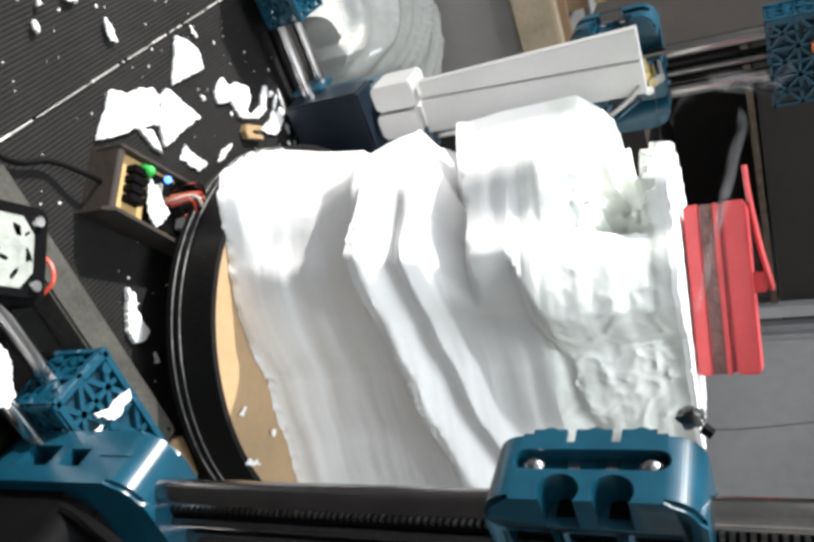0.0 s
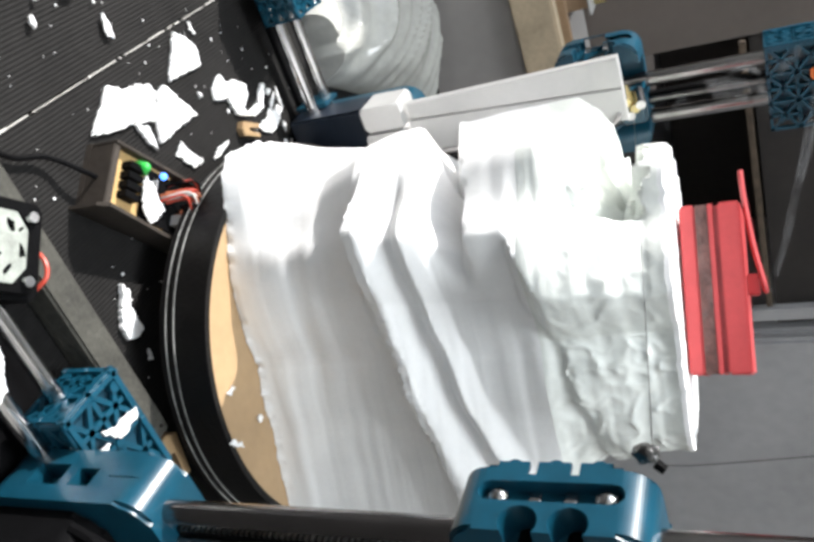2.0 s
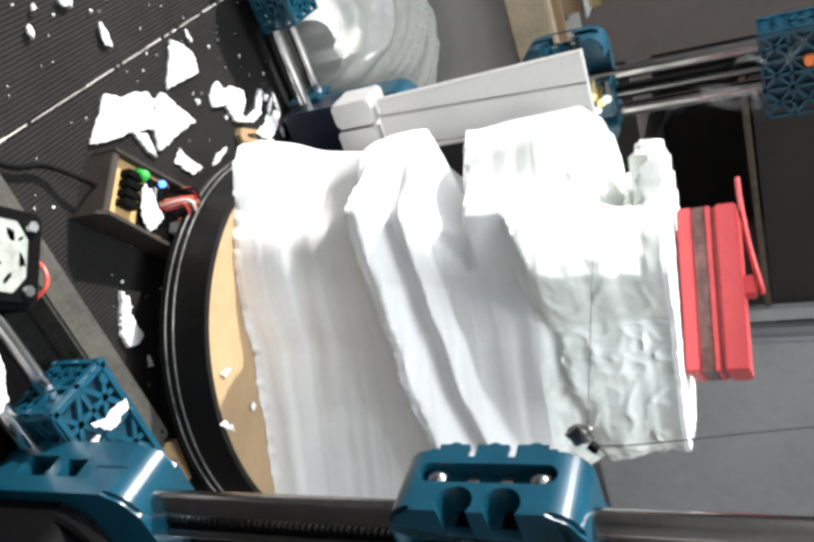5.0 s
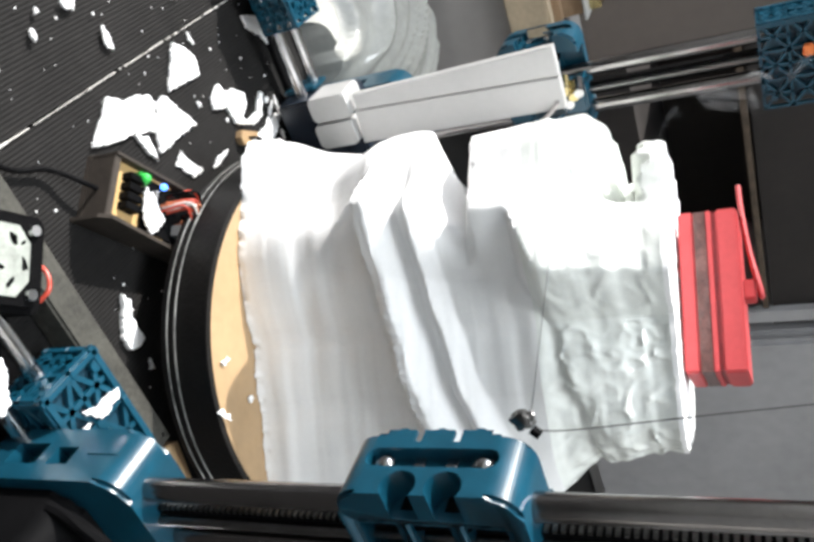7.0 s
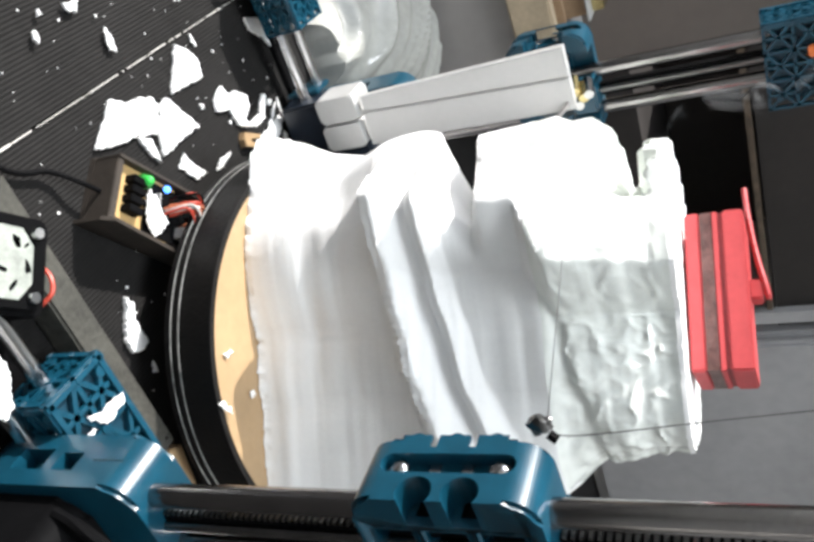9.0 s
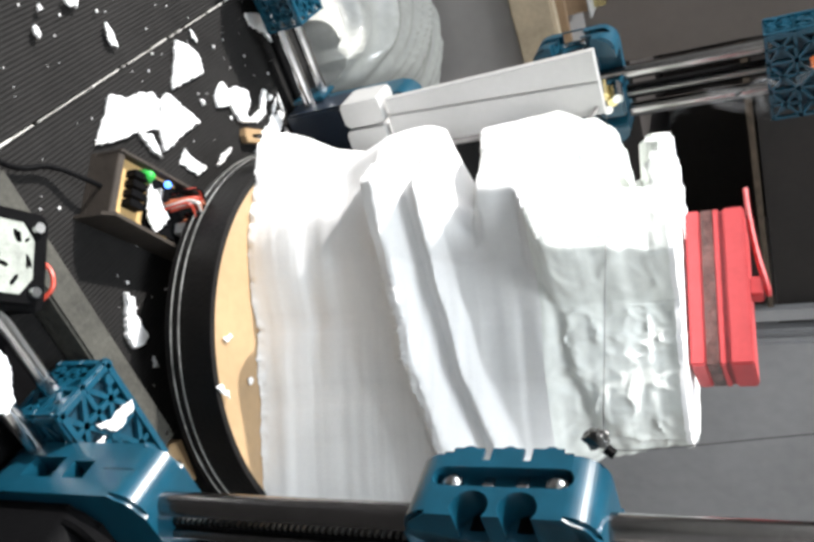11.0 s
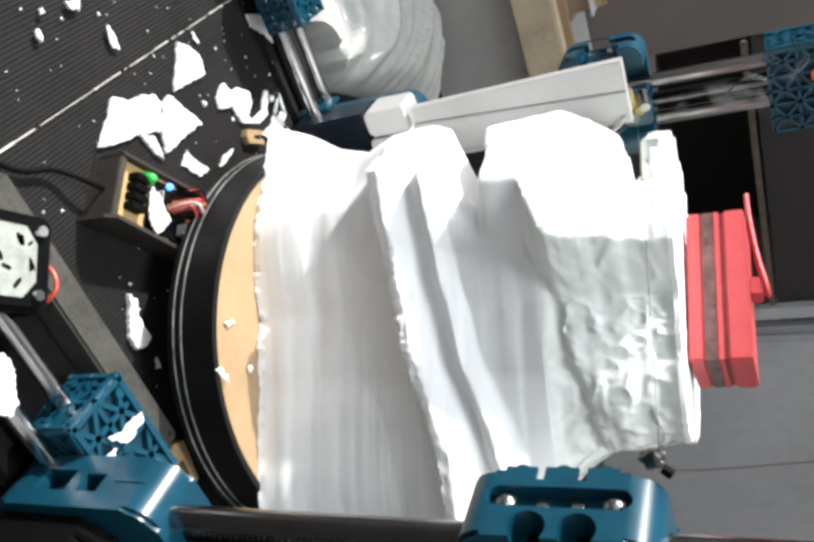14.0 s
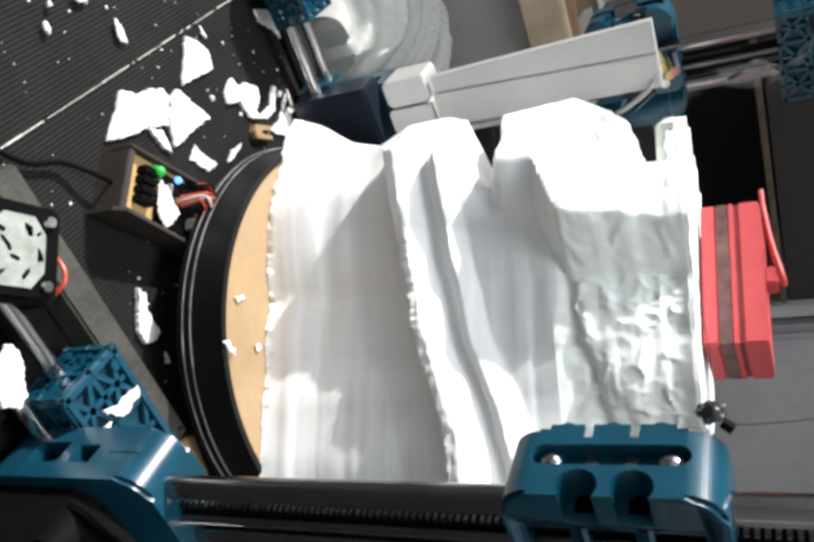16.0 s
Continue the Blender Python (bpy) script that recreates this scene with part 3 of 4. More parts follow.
def truss(lo, hi, axis, w=0.0028, seed=1, cells=2):
    """An openwork face: frame, crossing diagonals and small rings, on the plane where lo and hi agree along axis."""
    bm = bmesh.new()
    ax = "xyz".index(axis)
    up = [0, 0, 0]
    up[ax] = 1
    u, v = [i for i in range(3) if i != ax]

    def at(a, b):
        p = [0, 0, 0]
        p[ax] = (lo[ax] + hi[ax]) / 2
        p[u], p[v] = lo[u] + (hi[u] - lo[u]) * a, lo[v] + (hi[v] - lo[v]) * b
        return p
    t = hi[ax] - lo[ax]
    rng = random.Random(seed)
    lines = [((0, 0), (1, 0)), ((1, 0), (1, 1)), ((1, 1), (0, 1)), ((0, 1), (0, 0))]
    for i in range(cells):
        for j in range(cells):
            a, b, s = i / cells, j / cells, 1 / cells
            lines += [((a, b), (a + s, b + s)), ((a + s, b), (a, b + s))]
            if rng.random() < 0.7:
                lines.append(((a + s / 2, b), (a + s / 2, b + s)))
            if i:
                lines.append(((a, b), (a, b + s)))
            if j:
                lines.append(((a, b), (a + s, b)))
    for p, q in lines:
        strut(at(*p), at(*q), w, t, up, bm)
    for a, b in ((0.5, 0.5), (0.12, 0.88), (0.88, 0.12)):
        c = Vector(at(a, b))
        k = [0, 0, 0]
        k[ax] = t * 0.8
        tube(c - Vector(k), c + Vector(k), w * 1.1, bm, 12)
    return bm


def openwork(name, lo, hi, parent, core=0.004, cells=2, w=0.0028):
    """A printed block with openwork faces; a darker core stands for its shaded inside."""
    top = new(name)
    top.parent = parent
    top.empty_display_size = 0.01
    c = core
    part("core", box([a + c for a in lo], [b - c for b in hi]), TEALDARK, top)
    t = 0.003
    part("lattice", truss((lo[0], lo[1], lo[2]), (hi[0], lo[1] + t, hi[2]), "y", w, 1, cells), TEAL, top)
    part("lattice", truss((lo[0], lo[1], lo[2]), (lo[0] + t, hi[1], hi[2]), "x", w, 2, cells), TEAL, top)
    part("lattice", truss((lo[0], lo[1], hi[2] - t), (hi[0], hi[1], hi[2]), "z", w, 3, cells), TEAL, top)
    part("lattice", truss((lo[0], hi[1] - t, lo[2]), (hi[0], hi[1], hi[2]), "y", w, 4, cells), TEAL, top)
    return top


def rounded(lo0, hi0, lo1, hi1, r, notches=(), depth=0.0):
    """A rounded rectangle in two axes; notches are cut into its upper side of the first axis, as centre and width along the second."""
    pts = []
    for cx, cy, a0 in ((hi0 - r, lo1 + r, -90), (hi0 - r, hi1 - r, 0), (lo0 + r, hi1 - r, 90), (lo0 + r, lo1 + r, 180)):
        if a0 == 0:
            for c, w in notches:
                pts += [(hi0, c - w / 2), (hi0 - depth * 0.6, c - w / 2 + 0.0005), (hi0 - depth, c - w / 2 + 0.002), (hi0 - depth, c + w / 2 - 0.002), (hi0 - depth * 0.6, c + w / 2 - 0.0005), (hi0, c + w / 2)]
        for k in range(7):
            a = radians(a0 + 15 * k)
            pts.append((cx + r * math.cos(a), cy + r * math.sin(a)))
    return pts


def stadium(y, z0, z1, r):
    """A round-ended slot standing along z."""
    return [(y + r * math.cos(radians(a)), z0 + r + r * math.sin(radians(a))) for a in range(180, 361, 20)] + [(y + r * math.cos(radians(a)), z1 - r + r * math.sin(radians(a))) for a in range(0, 181, 20)]


def housing(parent, x0, x1, ya, yb, z0, z1, inner):
    """The rounded printed shell round the two rods. inner: +1 where its notched edge is towards +y."""
    zc = (z0 + z1) / 2
    ob = part("housing", prism(rounded(x0, x1, z0, z1, 0.011), ya, yb, "y", 0.0016), TEAL, parent)
    y = ya + (yb - ya) * 0.56
    cutters = []
    if inner < 0:
        cutters += [box((x0 - 0.002, ya - 0.002, zc - 0.013), (x0 + 0.011, yb + 0.002, zc + 0.009), 0.003), tube((x0 + 0.022, ya - 0.002, zc + 0.017), (x0 + 0.022, ya + 0.012, zc + 0.017), 0.009)]
    if inner > 0:
        for dz in (-0.0075, 0.0075):
            cutters.append(box((x0 - 0.001, yb - 0.0085, zc + dz - 0.0044), (x0 + 0.03, yb + 0.004, zc + dz + 0.0044), 0.0028))
        cutters += [box((x0 - 0.001, yb - 0.003, z0 - 0.002), (x0 + 0.03, yb + 0.002, zc - 0.0195), 0.001), box((x0 - 0.001, yb - 0.003, zc + 0.0195), (x0 + 0.03, yb + 0.002, z1 + 0.002), 0.001)]
    cutters += [prism(stadium(y, zc - 0.0255, zc + 0.0255, 0.0043), x0 - 0.01, x0 + 0.006, "x")]
    for dz in (-0.0085, 0.0085):
        cutters.append(prism(stadium(ya + 0.004, zc + dz - 0.0068, zc + dz + 0.0068, 0.0067), x0 - 0.002, x0 + 0.013, "x"))
    for k in range(3):
        for j in range(2):
            xa = x0 + 0.014 + j * 0.024
            za = zc - 0.03 + k * 0.0205
            cutters.append(box((xa, ya - 0.002, za), (xa + 0.022, ya + 0.024, za + 0.0188), 0.002))
    cutters.append(box((x0 - 0.001, y - 0.0062, zc + 0.029), (x0 + 0.0006, y - 0.0057, z1 + 0.001)))
    smooth(cut(ob, cutters), 35)
    if inner > 0:
        for dz in (-0.0152, 0.0, 0.0152):
            smooth(part("lug", tube((x0 + 0.0012, yb - 0.0012, zc + dz), (x0 + 0.024, yb - 0.0012, zc + dz), 0.0033, seg=28), TEAL, parent), 40)
    for dz in (-0.019, 0.019):
        bm = tube((x0 + 0.003, y, zc + dz), (x0 + 0.006, y, zc + dz), 0.0036, seg=20)
        bmesh.ops.create_uvsphere(bm, u_segments=16, v_segments=8, radius=0.0034, matrix=Matrix.Translation((x0 + 0.0032, y, zc + dz)) @ Matrix.Diagonal((0.6, 1, 1, 1)))
        smooth(part("screw", bm, STEEL, parent, "domed steel screw"))
    for dz in (-0.006, 0.0065):
        part("zip_tie", box((x0 + 0.0045, y - 0.004, zc + dz - 0.0022), (x0 + 0.0058, y + 0.004, zc + dz + 0.0022), 0.0004), STEEL, parent)
    for dz in (-0.0085, 0.0085):
        smooth(part("bearing", tube((x0 + 0.018, ya + 0.004, zc + dz), (x0 + 0.018, ya + 0.012, zc + dz), 0.006), BLACK, parent))


def gantry(near):
    """One upright: its slide block on the base rods, two rods and the carriage. near: the one on the open side."""
    y0, s = (0.168, 1) if near else (0.56, -1)
    x1 = 0.208 if near else 0.2014
    g = thing("gantry", "teal printed gantry upright with two steel rods", "gantry", "gantries")
    Y = lambda a, b: (min(y0 + s * a, y0 + s * b), max(y0 + s * a, y0 + s * b))
    for x in (x1, x1 + 0.029):
        smooth(part("rod", tube((x, y0, 0.03), (x, y0, 0.52), 0.0053), ROD, g))
    part("belt", box((x1 + 0.010, y0 - 0.003, 0.05), (x1 + 0.019, y0 + 0.003, 0.51)), BLACK, g)
    # teeth coloured as steel to imitate glints on the lit belt
    bm = bmesh.new()
    for i in range(150 if near else 0):
        box((x1 + 0.0085, y0 - 0.0028, 0.06 + 0.003 * i), (x1 + 0.0098, y0 + 0.0028, 0.0615 + 0.003 * i), bm=bm)
    if near:
        part("belt_teeth", bm, DARKSTEEL, g, "belt teeth in steel for their bright glints")
    smooth(part("lead_screw", tube((x1 + 0.0145, y0 - 0.004, 0.05), (x1 + 0.0145, y0 - 0.004, 0.51), 0.0022), DARKSTEEL, g))
    lo, hi = Y(-0.012, 0.018)
    fx = x1 - 0.018 if near else x1 - 0.027
    foot = part("foot", prism(rounded(fx, x1 + 0.047, 0.004, 0.106, 0.014), lo, hi, "y", 0.002), TEAL, g)
    ym = (lo + hi) / 2
    smooth(cut(foot, [box((x1 - 0.03, ym - 0.006, 0.030), (x1 - 0.008, ym + 0.006, 0.050)), box((x1 - 0.03, ym - 0.006, 0.057), (x1 - 0.008, ym + 0.004, 0.070)),
                      box((x1 - 0.019, ym - 0.0004, 0.078), (x1 - 0.0172, ym + 0.0004, 0.108)), tube((x1 + 0.005, lo - 0.01, 0.055), (x1 + 0.005, lo + 0.006, 0.055), 0.014),
                      tube((x1 + 0.034, lo - 0.01, 0.055), (x1 + 0.034, lo + 0.006, 0.055), 0.012)]), 35)
    if near:
        # black block added to imitate the dark inside of the foot's openwork
        smooth(part("motor", prism(rounded(x1 - 0.012, x1 + 0.045, 0.004, 0.078, 0.012), lo - 0.03, lo - 0.0005, "y", 0.003), BLACK, g, "black block added for the foot's dark open side"))
        smooth(part("foot_lead", cable([(x1 - 0.01, lo - 0.008, 0.07), (x1 - 0.004, lo - 0.012, 0.088), (x1 + 0.012, lo - 0.012, 0.094), (x1 + 0.03, lo - 0.01, 0.08)], 0.003), BLACK, g))
    lo, hi = Y(0.019, 0.058)
    if near:
        openwork("wing", (x1 - 0.034, lo, 0.014), (x1 + 0.03, hi, 0.046), g)
    else:
        # block added in navy where the foot's side lies in shade
        part("shaded_side", box((x1 - 0.034, 0.515, 0.008), (x1 + 0.02, 0.545, 0.074), 0.002), SHADENAVY, g, "navy block for the shaded side of the foot")
        part("side_plate", box((x1 - 0.038, 0.535, 0.006), (x1 - 0.0345, 0.56, 0.035), 0.001), TEAL, g)
        openwork("head", (x1 - 0.012, y0 - 0.016, 0.358), (x1 + 0.047, y0 + 0.016, 0.41), g, cells=3, w=0.0019)
        part("plug", box((x1 + 0.006, y0 - 0.019, 0.383), (x1 + 0.014, y0 - 0.0155, 0.390), 0.001), ORANGE, g, "small orange plug")
    c = new("carriage")
    c.parent = g
    c.empty_display_size = 0.02
    lo, hi = Y(-0.012, 0.018)
    z0, z1 = (0.208, 0.278) if near else (0.184, 0.243)
    housing(c, x1 - 0.018 if near else x1 - 0.035, x1 + 0.047, lo, hi, z0, z1, s)
    if near:
        bm = bmesh.new()
        bmesh.ops.create_icosphere(bm, subdivisions=3, radius=0.0036, matrix=Matrix.Translation((0.1885, 0.1895, 0.2735)) @ Matrix.Diagonal((1, 0.9, 1.25, 1)))
        for v in bm.verts:
            v.co += (v.co - Vector((0.1885, 0.1895, 0.2735))) * (0.5 * noise.noise(v.co * 420))
        smooth(part("clamp", bm, DARKSTEEL, c, "dark crimped wire clamp"), 30)
        smooth(part("clamp_nut", tube((0.1905, 0.187, 0.277), (0.1925, 0.186, 0.2798), 0.002, seg=6), BLACK, c))
    else:
        bars = ([(0.1670, 0.081), (0.1625, 0.235), (0.1832, 0.235), (0.1787, 0.081)], [(0.1797, 0.079), (0.1842, 0.235), (0.2070, 0.235), (0.2060, 0.077)])
        for k, outline in enumerate(bars):
            part("bar", prism([(x, z) for x, z in outline], 0.506, 0.514, "y", 0.0006), WHITEBAR, c, "white painted aluminium bar")
            x = 0.1625 + 0.022 * k
            part("end_block", prism(rounded(x, x + 0.0195, 0.044 - 0.002 * k, 0.0765 - 0.002 * k, 0.003), 0.502, 0.53, "y", 0.0012), WHITEBAR, c, "white painted end block")
        for k, (x, z) in enumerate(((0.196, 0.231), (0.201, 0.236), (0.206, 0.232), (0.199, 0.240))):
            smooth(part("terminal", tube((x, 0.535, z), (x + 0.004, 0.518, z + 0.003), 0.0035, seg=10), BRASS if k < 2 else STEEL, c, "small brass wire terminal"))
        bm = cable([(0.198, 0.520, 0.233), (0.204, 0.502, 0.228), (0.214, 0.500, 0.212), (0.222, 0.506, 0.196)], 0.0017)
        smooth(part("lead", bm, GREYPANEL, c, "grey cable lead"))
    return g, c


def base_rods():
    for y in (0.182, 0.2055, 0.5305, 0.556):
        ob = smooth(part("base_rod", tube((-0.12, y, 0.025), (0.44, y, 0.025), 0.0045), STEEL))
        tagged(ob, "polished steel guide rod low over the mat", "rod", "base rods")
    # black plates added to darken the shadowed gap below the rods
    for y0, y1, x in ((0.166, 0.222, -0.12), (0.549, 0.572, -0.12)):
        ob = part("gap_shade_plate", box((x, y0, 0.0), (0.44, y1, 0.004), 0.001), BLACK)
        tagged(ob, "flat black plate for the shadowed gap under guide rods", "plate", "base plates")
    e = thing("rod_support", "teal openwork printed end support for guide rods", "rod support")
    openwork("block", (0.06, 0.525, 0.018), (0.113, 0.566, 0.047), e, cells=3, w=0.0019)
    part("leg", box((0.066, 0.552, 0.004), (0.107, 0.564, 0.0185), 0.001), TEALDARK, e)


def batten():
    b = thing("batten", "weathered grey wooden batten on the mat", "batten")
    part("beam", box((0.085, 0.238, 0.0), (0.268, 0.257, 0.02), 0.0015), GREYWOOD, b)
    for i, (x, y) in enumerate(((0.262, 0.2425), (0.262, 0.252))):
        part("nail", tube((x, y, 0.0195), (x, y, 0.0206), 0.0013, seg=10), DARKSTEEL, b)
    for x, y, a in ((0.284, 0.247, -12), (0.171, 0.470, 60)):
        w = thing("wooden_fork", "small slotted plywood fork lying on the mat", "wooden fork", "wooden forks", at=(x, y, 0))
        w.rotation_euler.z = radians(a)
        out = [(-0.012, -0.009), (0.016, -0.009), (0.016, -0.003), (-0.002, -0.003), (-0.004, 0), (-0.002, 0.003), (0.016, 0.003), (0.016, 0.009), (-0.012, 0.009), (-0.015, 0)]
        part("fork", prism(out if a < 0 else [(0.7 * u, 0.6 * v) for u, v in out], 0.0, 0.02 if a < 0 else 0.006, "z", 0.0006), PLY, w)


def motor():
    m = thing("stepper_motor", "black stepper motor with a scuffed white label", "stepper motor", at=(0.113, 0.218, 0))
    m.rotation_euler.z = radians(47)
    part("body", prism(rounded(-0.021, 0.021, -0.021, 0.021, 0.004), 0.004, 0.038, "z", 0.0008), BLACK, m)
    part("flange", prism(rounded(-0.026, 0.026, -0.024, 0.024, 0.004), 0.004, 0.033, "z", 0.0008), BLACK, m)
    out = [(-0.017, -0.008), (-0.008, -0.017), (0.008, -0.017), (0.0145, -0.009), (0.0145, 0.009), (0.008, 0.017), (-0.008, 0.017), (-0.017, 0.008)]
    part("label", prism(out, 0.038, 0.0386), LABEL, m, "white label with dark scuffs")
    rng = random.Random(3)
    for i in range(11):
        x, y, l, w, a = rng.uniform(-0.01, 0.012), rng.uniform(-0.012, 0.012), rng.uniform(0.003, 0.008), rng.uniform(0.0012, 0.003), rng.uniform(0, 180)
        ob = part("scuff", prism([(x0 * l * 0.5, y0 * w * 0.5) for x0, y0 in ((-1, -0.4), (-0.5, -1), (0.6, -0.8), (1, 0.2), (0.4, 1), (-0.7, 0.9))], 0.0386, 0.0388), BLACK, m)
        ob.matrix_local = pose(x, y, 0, 0, 0, a)
    for x in (-0.0155, 0.0155):
        for y in (-0.0155, 0.0155):
            smooth(part("screw", tube((x, y, 0.0385), (x, y, 0.041), 0.0032, r2=0.0026, seg=20), STEEL, m))
    b = thing("red_cable", "short loop of red insulated wire", "cable")
    smooth(part("strand", cable([(0.128, 0.243, 0.02), (0.136, 0.241, 0.028), (0.143, 0.235, 0.030), (0.147, 0.228, 0.024)], 0.0012), REDWIRE, b))


def controller():
    """An open box of circuit boards, turned on the mat."""
    c = thing("controller_box", "open brown box of glowing electronics", "electronics box", at=(0.151, 0.332, 0))
    c.rotation_euler.z = radians(38)
    L, W, H, t = 0.034, 0.021, 0.027, 0.0022
    part("base", box((-L, -W, 0), (L, W, 0.004)), BROWN, c)
    part("side", box((-L, W - t, 0.004), (L, W, H * 0.9), 0.0005), BROWN, c)
    part("side", prism([(-L - 0.004, 0.0), (L + 0.018, 0.0), (L + 0.015, 0.005), (L + 0.004, 0.012), (L - 0.010, H - 0.005), (-L, H + 0.002), (-L - 0.004, H * 0.8)], -W, -W + t, "y"), BROWN, c)
    part("side", box((-L, -W + t, 0.004), (-L + t * 2.2, W - t, H * 0.85), 0.0005), BROWN, c)
    part("board", box((-L + 0.005, -W + 0.0025, 0.016), (L - 0.018, W - 0.0025, 0.0185)), TANBOARD, c, "tan circuit board")
    part("board", box((-L + 0.028, -W + 0.005, 0.0187), (L - 0.002, W - 0.005, 0.0202)), BLACK, c, "black controller board")
    for i in range(4):
        part("relay", box((-L + 0.011, -0.010 + i * 0.006, 0.0165), (-L + 0.022, -0.0055 + i * 0.006, 0.026), 0.0004), BLACK, c)
    for i in range(9):
        part("pin", box((0.0, -0.009 + i * 0.0022, 0.0185), (0.0016, -0.0078 + i * 0.0022, 0.024)), WHITEBAR, c)
    part("chip", box((0.006, -0.009, 0.0185), (0.014, -0.001, 0.0215)), BLACK, c)
    part("connector", box((0.020, -0.012, 0.0185), (0.029, -0.005, 0.027), 0.0005), WHITEBAR, c)
    for x, y, m in ((-0.012, 0.0125, GREENLED), (0.003, 0.013, BLUELED)):
        bm = bmesh.new()
        bmesh.ops.create_uvsphere(bm, u_segments=14, v_segments=8, radius=0.0032 if m == GREENLED else 0.0022, matrix=Matrix.Translation((x, y, 0.026)))
        smooth(part("indicator", bm, m, c, "lit indicator lamp"))
    part("green_cap", box((-0.016, 0.009, 0.0165), (-0.008, 0.016, 0.0255), 0.001), GREENPLASTIC, c)
    rng = random.Random(9)
    for i in range(15):
        x, y = 0.017 + rng.uniform(-0.003, 0.004), 0.006 + rng.uniform(-0.006, 0.006)
        pts = [(x - 0.006, y, 0.02), (x + rng.uniform(-0.002, 0.003), y + 0.004, 0.03 + rng.uniform(0, 0.007)), (x + 0.007, y + rng.uniform(-0.002, 0.004), 0.033 + rng.uniform(0, 0.004)), (x + 0.012, y - 0.004, 0.026), (x + 0.008, y - 0.008, 0.019)]
        smooth(part("wire", cable(pts, 0.0007, seg=6), (REDWIRE, COPPER, REDWIRE, BLACK, COPPER, WALLPAINT)[i % 6], c))
    scrap([(138, 332), (147, 335), (163, 333), (163, 318), (152, 319)], 0.023, 0.003, label="torn scrap of white foam on the circuit boards", seed=71)
    k = thing("power_cable", "thin black power cable running across the mat", "cable")
    smooth(part("cord", cable([(0.02, 0.235, 0.003), (0.085, 0.268, 0.004), (0.102, 0.293, 0.006), (0.118, 0.305, 0.012), (0.138, 0.320, 0.013)], 0.0016), BLACK, k))


def bags():
    """Pleated white plastic bags spread behind the far rods: each a fan of folds that run out from its gathered end."""
    for i, (x, y, a0, a1, r0, r1, h, seed) in enumerate(((0.150, 0.53, 60, 108, 0.075, 0.31, 0.064, 3.0), (0.140, 0.54, 113, 152, 0.06, 0.2, 0.04, 8.0))):
        na, nr = 150, 40
        top, low, faces = [], [], []
        for k in range(nr + 1):
            v = k / nr
            for j in range(na + 1):
                u = j / na
                a = radians(a0 + (a1 - a0) * (u + 0.02 * noise.noise((v * 3, u * 9, seed))))
                r = r0 + (r1 - r0) * v + 0.010 * noise.noise((u * 4, seed, 2.0))
                w = (r * math.cos(a) * 0.80 + r * math.sin(a) * 0.60) * 30 + seed + 0.35 * noise.noise((u * 2, v * 2.5, seed))
                along_fold = (r * math.sin(a) * 0.80 - r * math.cos(a) * 0.60) * 1.3
                fold = 0.6 * (1 - 2 * abs(noise.noise((w, along_fold, seed)))) + 0.3 * (1 - 2 * abs(noise.noise((w * 2.1, along_fold * 1.6, seed + 4)))) + 0.05 * noise.noise((w * 4, along_fold * 2, seed))
                z = h * (math.sin(math.pi * min(1, max(0, u))) ** 0.6) * (0.35 + 0.65 * math.sin(math.pi * (0.15 + 0.7 * v))) * (0.6 + 0.4 * fold)
                p = (r * math.cos(a), min(r * math.sin(a), 0.300), max(0.002, z))
                top.append(p)
                low.append((p[0], p[1], 0.0))
        n, row = len(top), na + 1
        for k in range(nr):
            for j in range(na):
                q = (k * row + j, k * row + j + 1, (k + 1) * row + j + 1, (k + 1) * row + j)
                faces += [q, tuple(m + n for m in reversed(q))]
        edge = list(range(na)) + [k * row + na for k in range(nr)] + [nr * row + j for j in range(na, 0, -1)] + [k * row for k in range(nr, 0, -1)]
        faces += [(p, p + n, q + n, q) for p, q in zip(edge, edge[1:] + edge[:1])]
        bag = thing("plastic_bag", "creased glossy white plastic bag spread on the mat", "plastic bag", "plastic bags", at=(x, y, 0.0005))
        me = bpy.data.meshes.new("body")
        me.from_pydata(top + low, [], faces)
        me.materials.append(BAGMAT)
        ob = new("body", me)
        ob.parent = bag
        smooth(ob, 60)


def wire():
    w = thing("hot_wire", "thin taut hot cutting wire between carriages", "wire")
    part("strand", tube((0.190, 0.189, 0.276), (0.201, 0.52, 0.236), 0.00018, seg=6), DARKSTEEL, w)
    smooth(part("feed_wire", cable([(0.192, 0.188, 0.277), (0.193, 0.189, 0.29), (0.19, 0.192, 0.33), (0.187, 0.198, 0.39), (0.18, 0.21, 0.5)], 0.00025, seg=6), DARKSTEEL, w, "slack thin feed wire"))
    return w


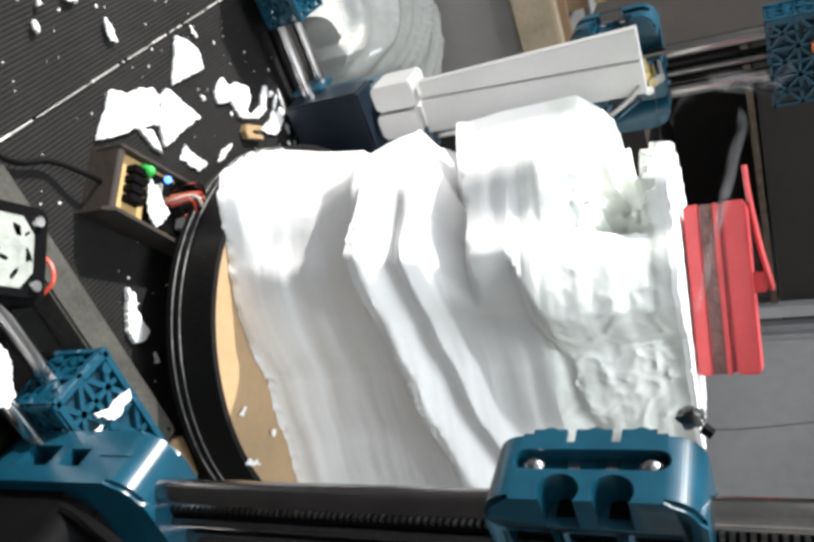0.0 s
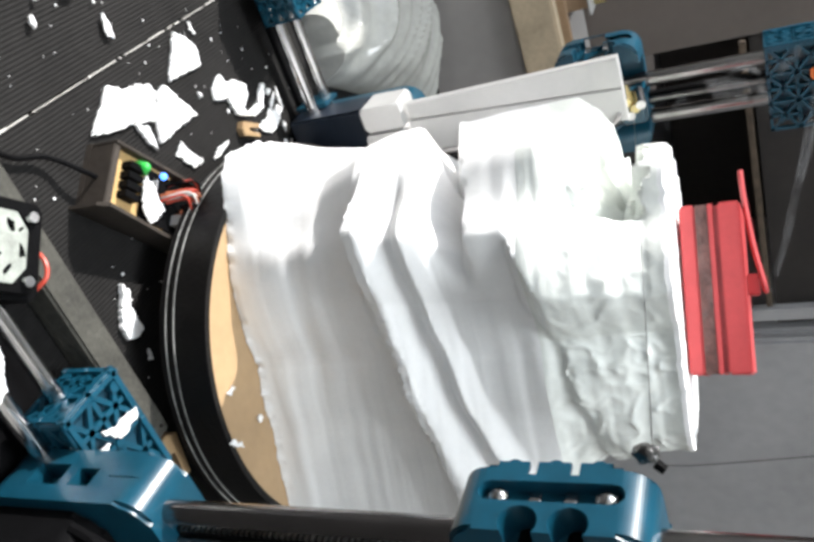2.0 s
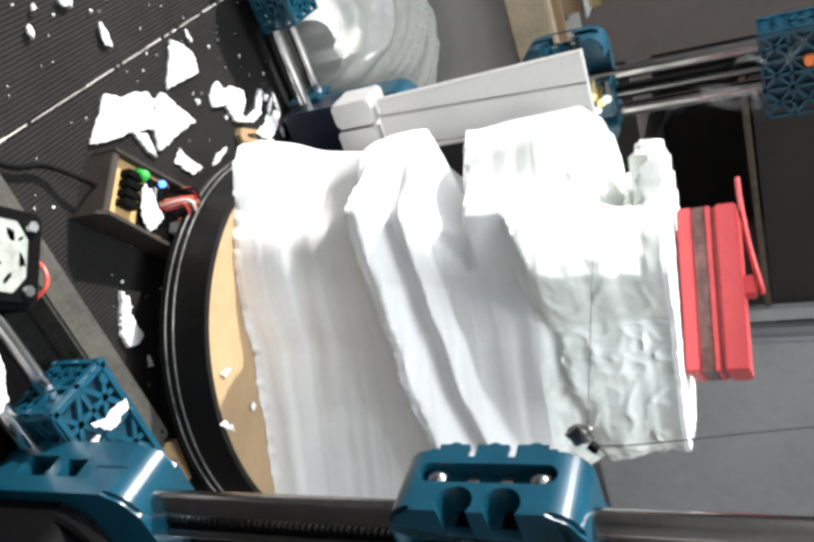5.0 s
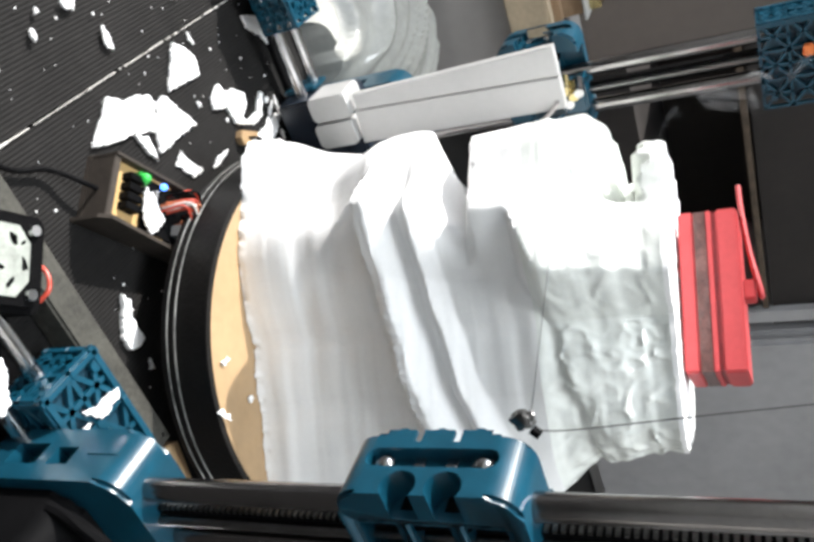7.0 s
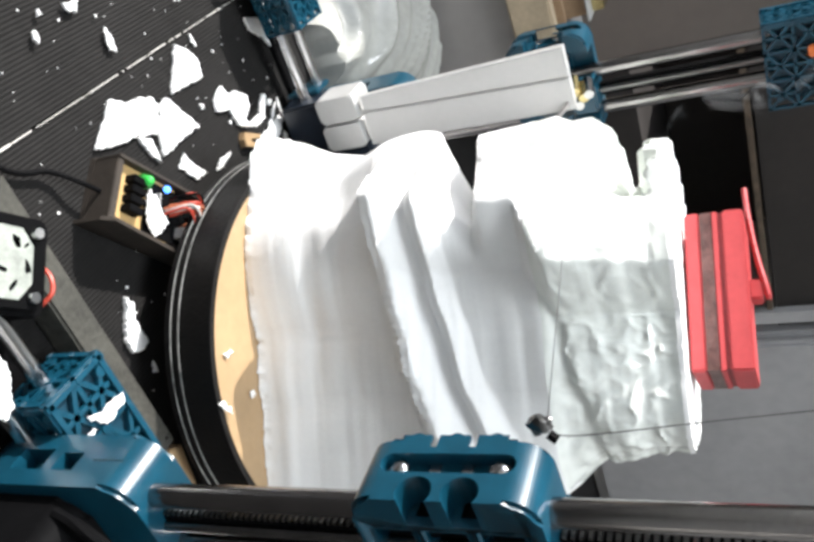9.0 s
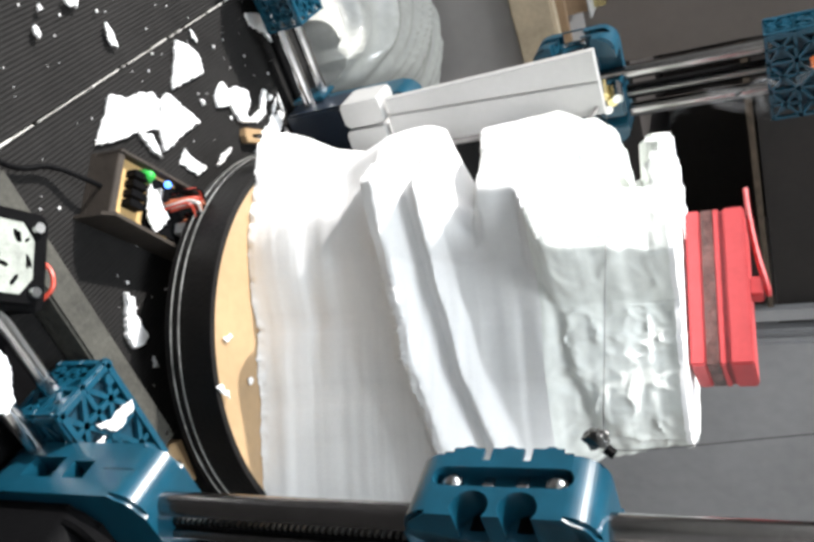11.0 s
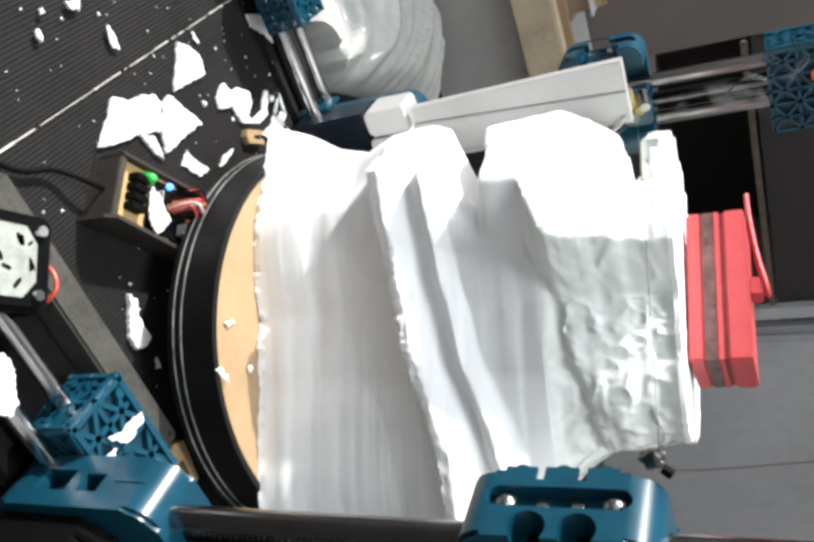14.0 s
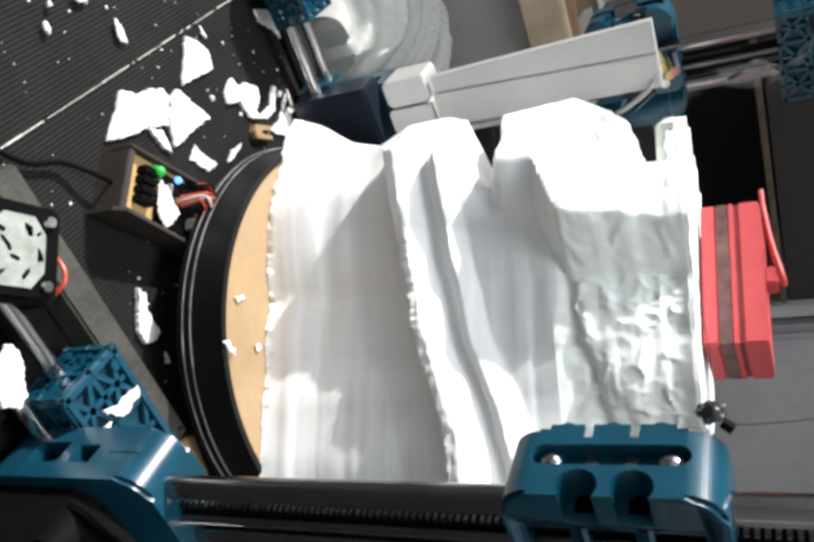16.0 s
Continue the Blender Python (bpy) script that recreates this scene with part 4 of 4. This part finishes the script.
def smoke():
    """Thin wisps of smoke that curl away from the wire above the block."""
    m = bpy.data.materials.new("thin_smoke")
    m.use_nodes = True
    n, l = m.node_tree.nodes, m.node_tree.links
    b = n["Principled BSDF"]
    b.inputs["Base Color"].default_value, b.inputs["Roughness"].default_value = (0.8, 0.82, 0.85, 1), 1.0
    tc, t, r = n.new("ShaderNodeTexCoord"), n.new("ShaderNodeTexNoise"), n.new("ShaderNodeValToRGB")
    t.inputs["Scale"].default_value = 55
    l.new(tc.outputs["Object"], t.inputs["Vector"])
    r.color_ramp.elements[0].position, r.color_ramp.elements[1].position = 0.4, 0.75
    r.color_ramp.elements[0].color, r.color_ramp.elements[1].color = (0.0, 0.0, 0.0, 1), (0.045, 0.045, 0.045, 1)
    l.new(t.outputs["Fac"], r.inputs[0])
    l.new(r.outputs[0], b.inputs["Alpha"])
    made = []
    for i, (pts, wide) in enumerate((
            ([(0.0, 0.0, 0.0), (-0.012, 0.02, 0.008), (-0.04, 0.05, 0.02), (-0.075, 0.085, 0.035)], 0.0028),
            ([(-0.05, 0.07, -0.01), (-0.055, 0.075, 0.005), (-0.05, 0.07, 0.02), (-0.06, 0.075, 0.035)], 0.0015),
            ([(0.0, 0.0, 0.0), (-0.006, 0.005, 0.004), (-0.013, 0.010, 0.011), (-0.016, 0.012, 0.022), (-0.015, 0.012, 0.036), (-0.011, 0.009, 0.055)], 0.0028))):
        bm = bmesh.new()
        p = [Vector(q) for q in pts]
        p = [2 * p[0] - p[1]] + p + [2 * p[-1] - p[-2]]
        for shell, k in [(shell, k) for shell in (0.25, 0.5, 0.75, 1.0) for k in range(1, len(p) - 2)]:
            last = None if k == 1 else last
            for j in range(10 + (k == len(p) - 3)):
                t0 = j / 10
                a, b0, c0, d0 = p[k - 1:k + 3]
                q = 0.5 * (2 * b0 + (c0 - a) * t0 + (2 * a - 5 * b0 + 4 * c0 - d0) * t0 * t0 + (3 * b0 - a - 3 * c0 + d0) * t0 ** 3)
                w = 1.7 * shell * wide * (0.2 + 0.3 * (k + t0) + 0.1 * math.sin(j * 0.6 + i))
                ring = [bm.verts.new(q + Vector((0.75 * w * u, -0.55 * w * u, 0.25 * w * u + 0.0012 * shell * v))) for u, v in ((-1, 0), (0, 1), (1, 0), (0, -1))]
                if last:
                    for f in range(4):
                        bm.faces.new((last[f], last[(f + 1) % 4], ring[(f + 1) % 4], ring[f]))
                last = ring
        ob = smooth(part("smoke_wisp", bm, m), 180)
        tagged(ob, "faint grey curl of smoke above the block", "smoke", "smoke wisps")
        made.append(ob)
    return made


def wing_scraps():
    return [scrap([(199, 225), (203, 223), (204, 215), (204, 207), (196, 201), (193, 200), (197, 206), (197, 215)], 0.0462, 0.003, label="curled white foam scrap on the teal block", seed=81),
            scrap([(199, 194), (201, 201), (204, 197)], 0.0462, 0.003, label="small white foam scrap on the teal block", seed=82)]


def late_scrap():
    """The flake that comes to rest beside the far rods."""
    return scrap([(-15, -10), (-7, 11), (3, 13), (13, 22), (18, 11), (4, 1), (-5, -11)], 0.0, 0.004, label="torn white foam flake fallen beside the rods", seed=60)


ground()
room()
background()
table = turntable()
block = foam()
bits = disc_bits()
case = red_box()
near_gantry, near_carriage = gantry(True)
far_gantry, far_carriage = gantry(False)
base_rods()
batten()
motor()
controller()
bags()
scraps()
strand = wire()
wing = wing_scraps()
flake = late_scrap()
wisps = smoke()


def motions():
    for ob, z in ((table, 0), (block, 0), (case, 0.3064)):
        walk(ob, [(t, pose(*AXIS, z, 0, 0, a)) for t, a in TURN])
    for g, c, rows in ((near_gantry, near_carriage, NEAR), (far_gantry, far_carriage, FAR)):
        walk(g, [(t, pose(x, 0, 0)) for t, x, z in rows])
        walk(c, [(t, pose(0, 0, z)) for t, x, z in rows])
    for ob in bits:
        walk(ob, [(t, pose(*AXIS, 0, 0, 0, a)) for t, a in TURN])
    for ob in wing:
        walk(ob, [(t, pose(x, 0, 0)) for t, x, z in NEAR])
    walk(wisps[0], [(0, pose(0.275, 0.335, 0.308)), (1, pose(0.27, 0.34, 0.322, 0, 0, 8)), (2.2, pose(0.26, 0.35, 0.36, 0, 0, 20)), (4, pose(0.25, 0.37, 0.44, 0, 0, 30)), (16, pose(0.25, 0.37, 0.5, 0, 0, 30))])
    walk(wisps[1], [(0, pose(0.26, 0.40, 0.335)), (4, pose(0.255, 0.405, 0.345, 0, 0, 15)), (9, pose(0.25, 0.41, 0.35, 0, 0, -10)), (16, pose(0.255, 0.40, 0.34, 0, 0, 8))])
    walk(wisps[2], [(0, pose(0.21, 0.447, 0.303, 0, 0, -12)), (4, pose(0.212, 0.447, 0.301, 0, 8, 6)), (8, pose(0.213, 0.447, 0.300, 0, 0, -6)), (12, pose(0.212, 0.448, 0.300, 0, 9, 8)), (16, pose(0.21, 0.45, 0.302, 0, 0, 0))])
    walk(flake, [(0, pose(-0.16, 0.62, 0.0, 0, 0, 80)), (4.4, pose(-0.16, 0.62, 0.0, 0, 0, 80)), (5.0, pose(-0.02, 0.57, 0.03, 0, 0, 30)), (5.6, pose(0.110, 0.540, 0.0)), (16, pose(0.110, 0.540, 0.0))])
    walk(strand, [(t, pose(x, 0, z)) for t, x, z in NEAR])


motions()
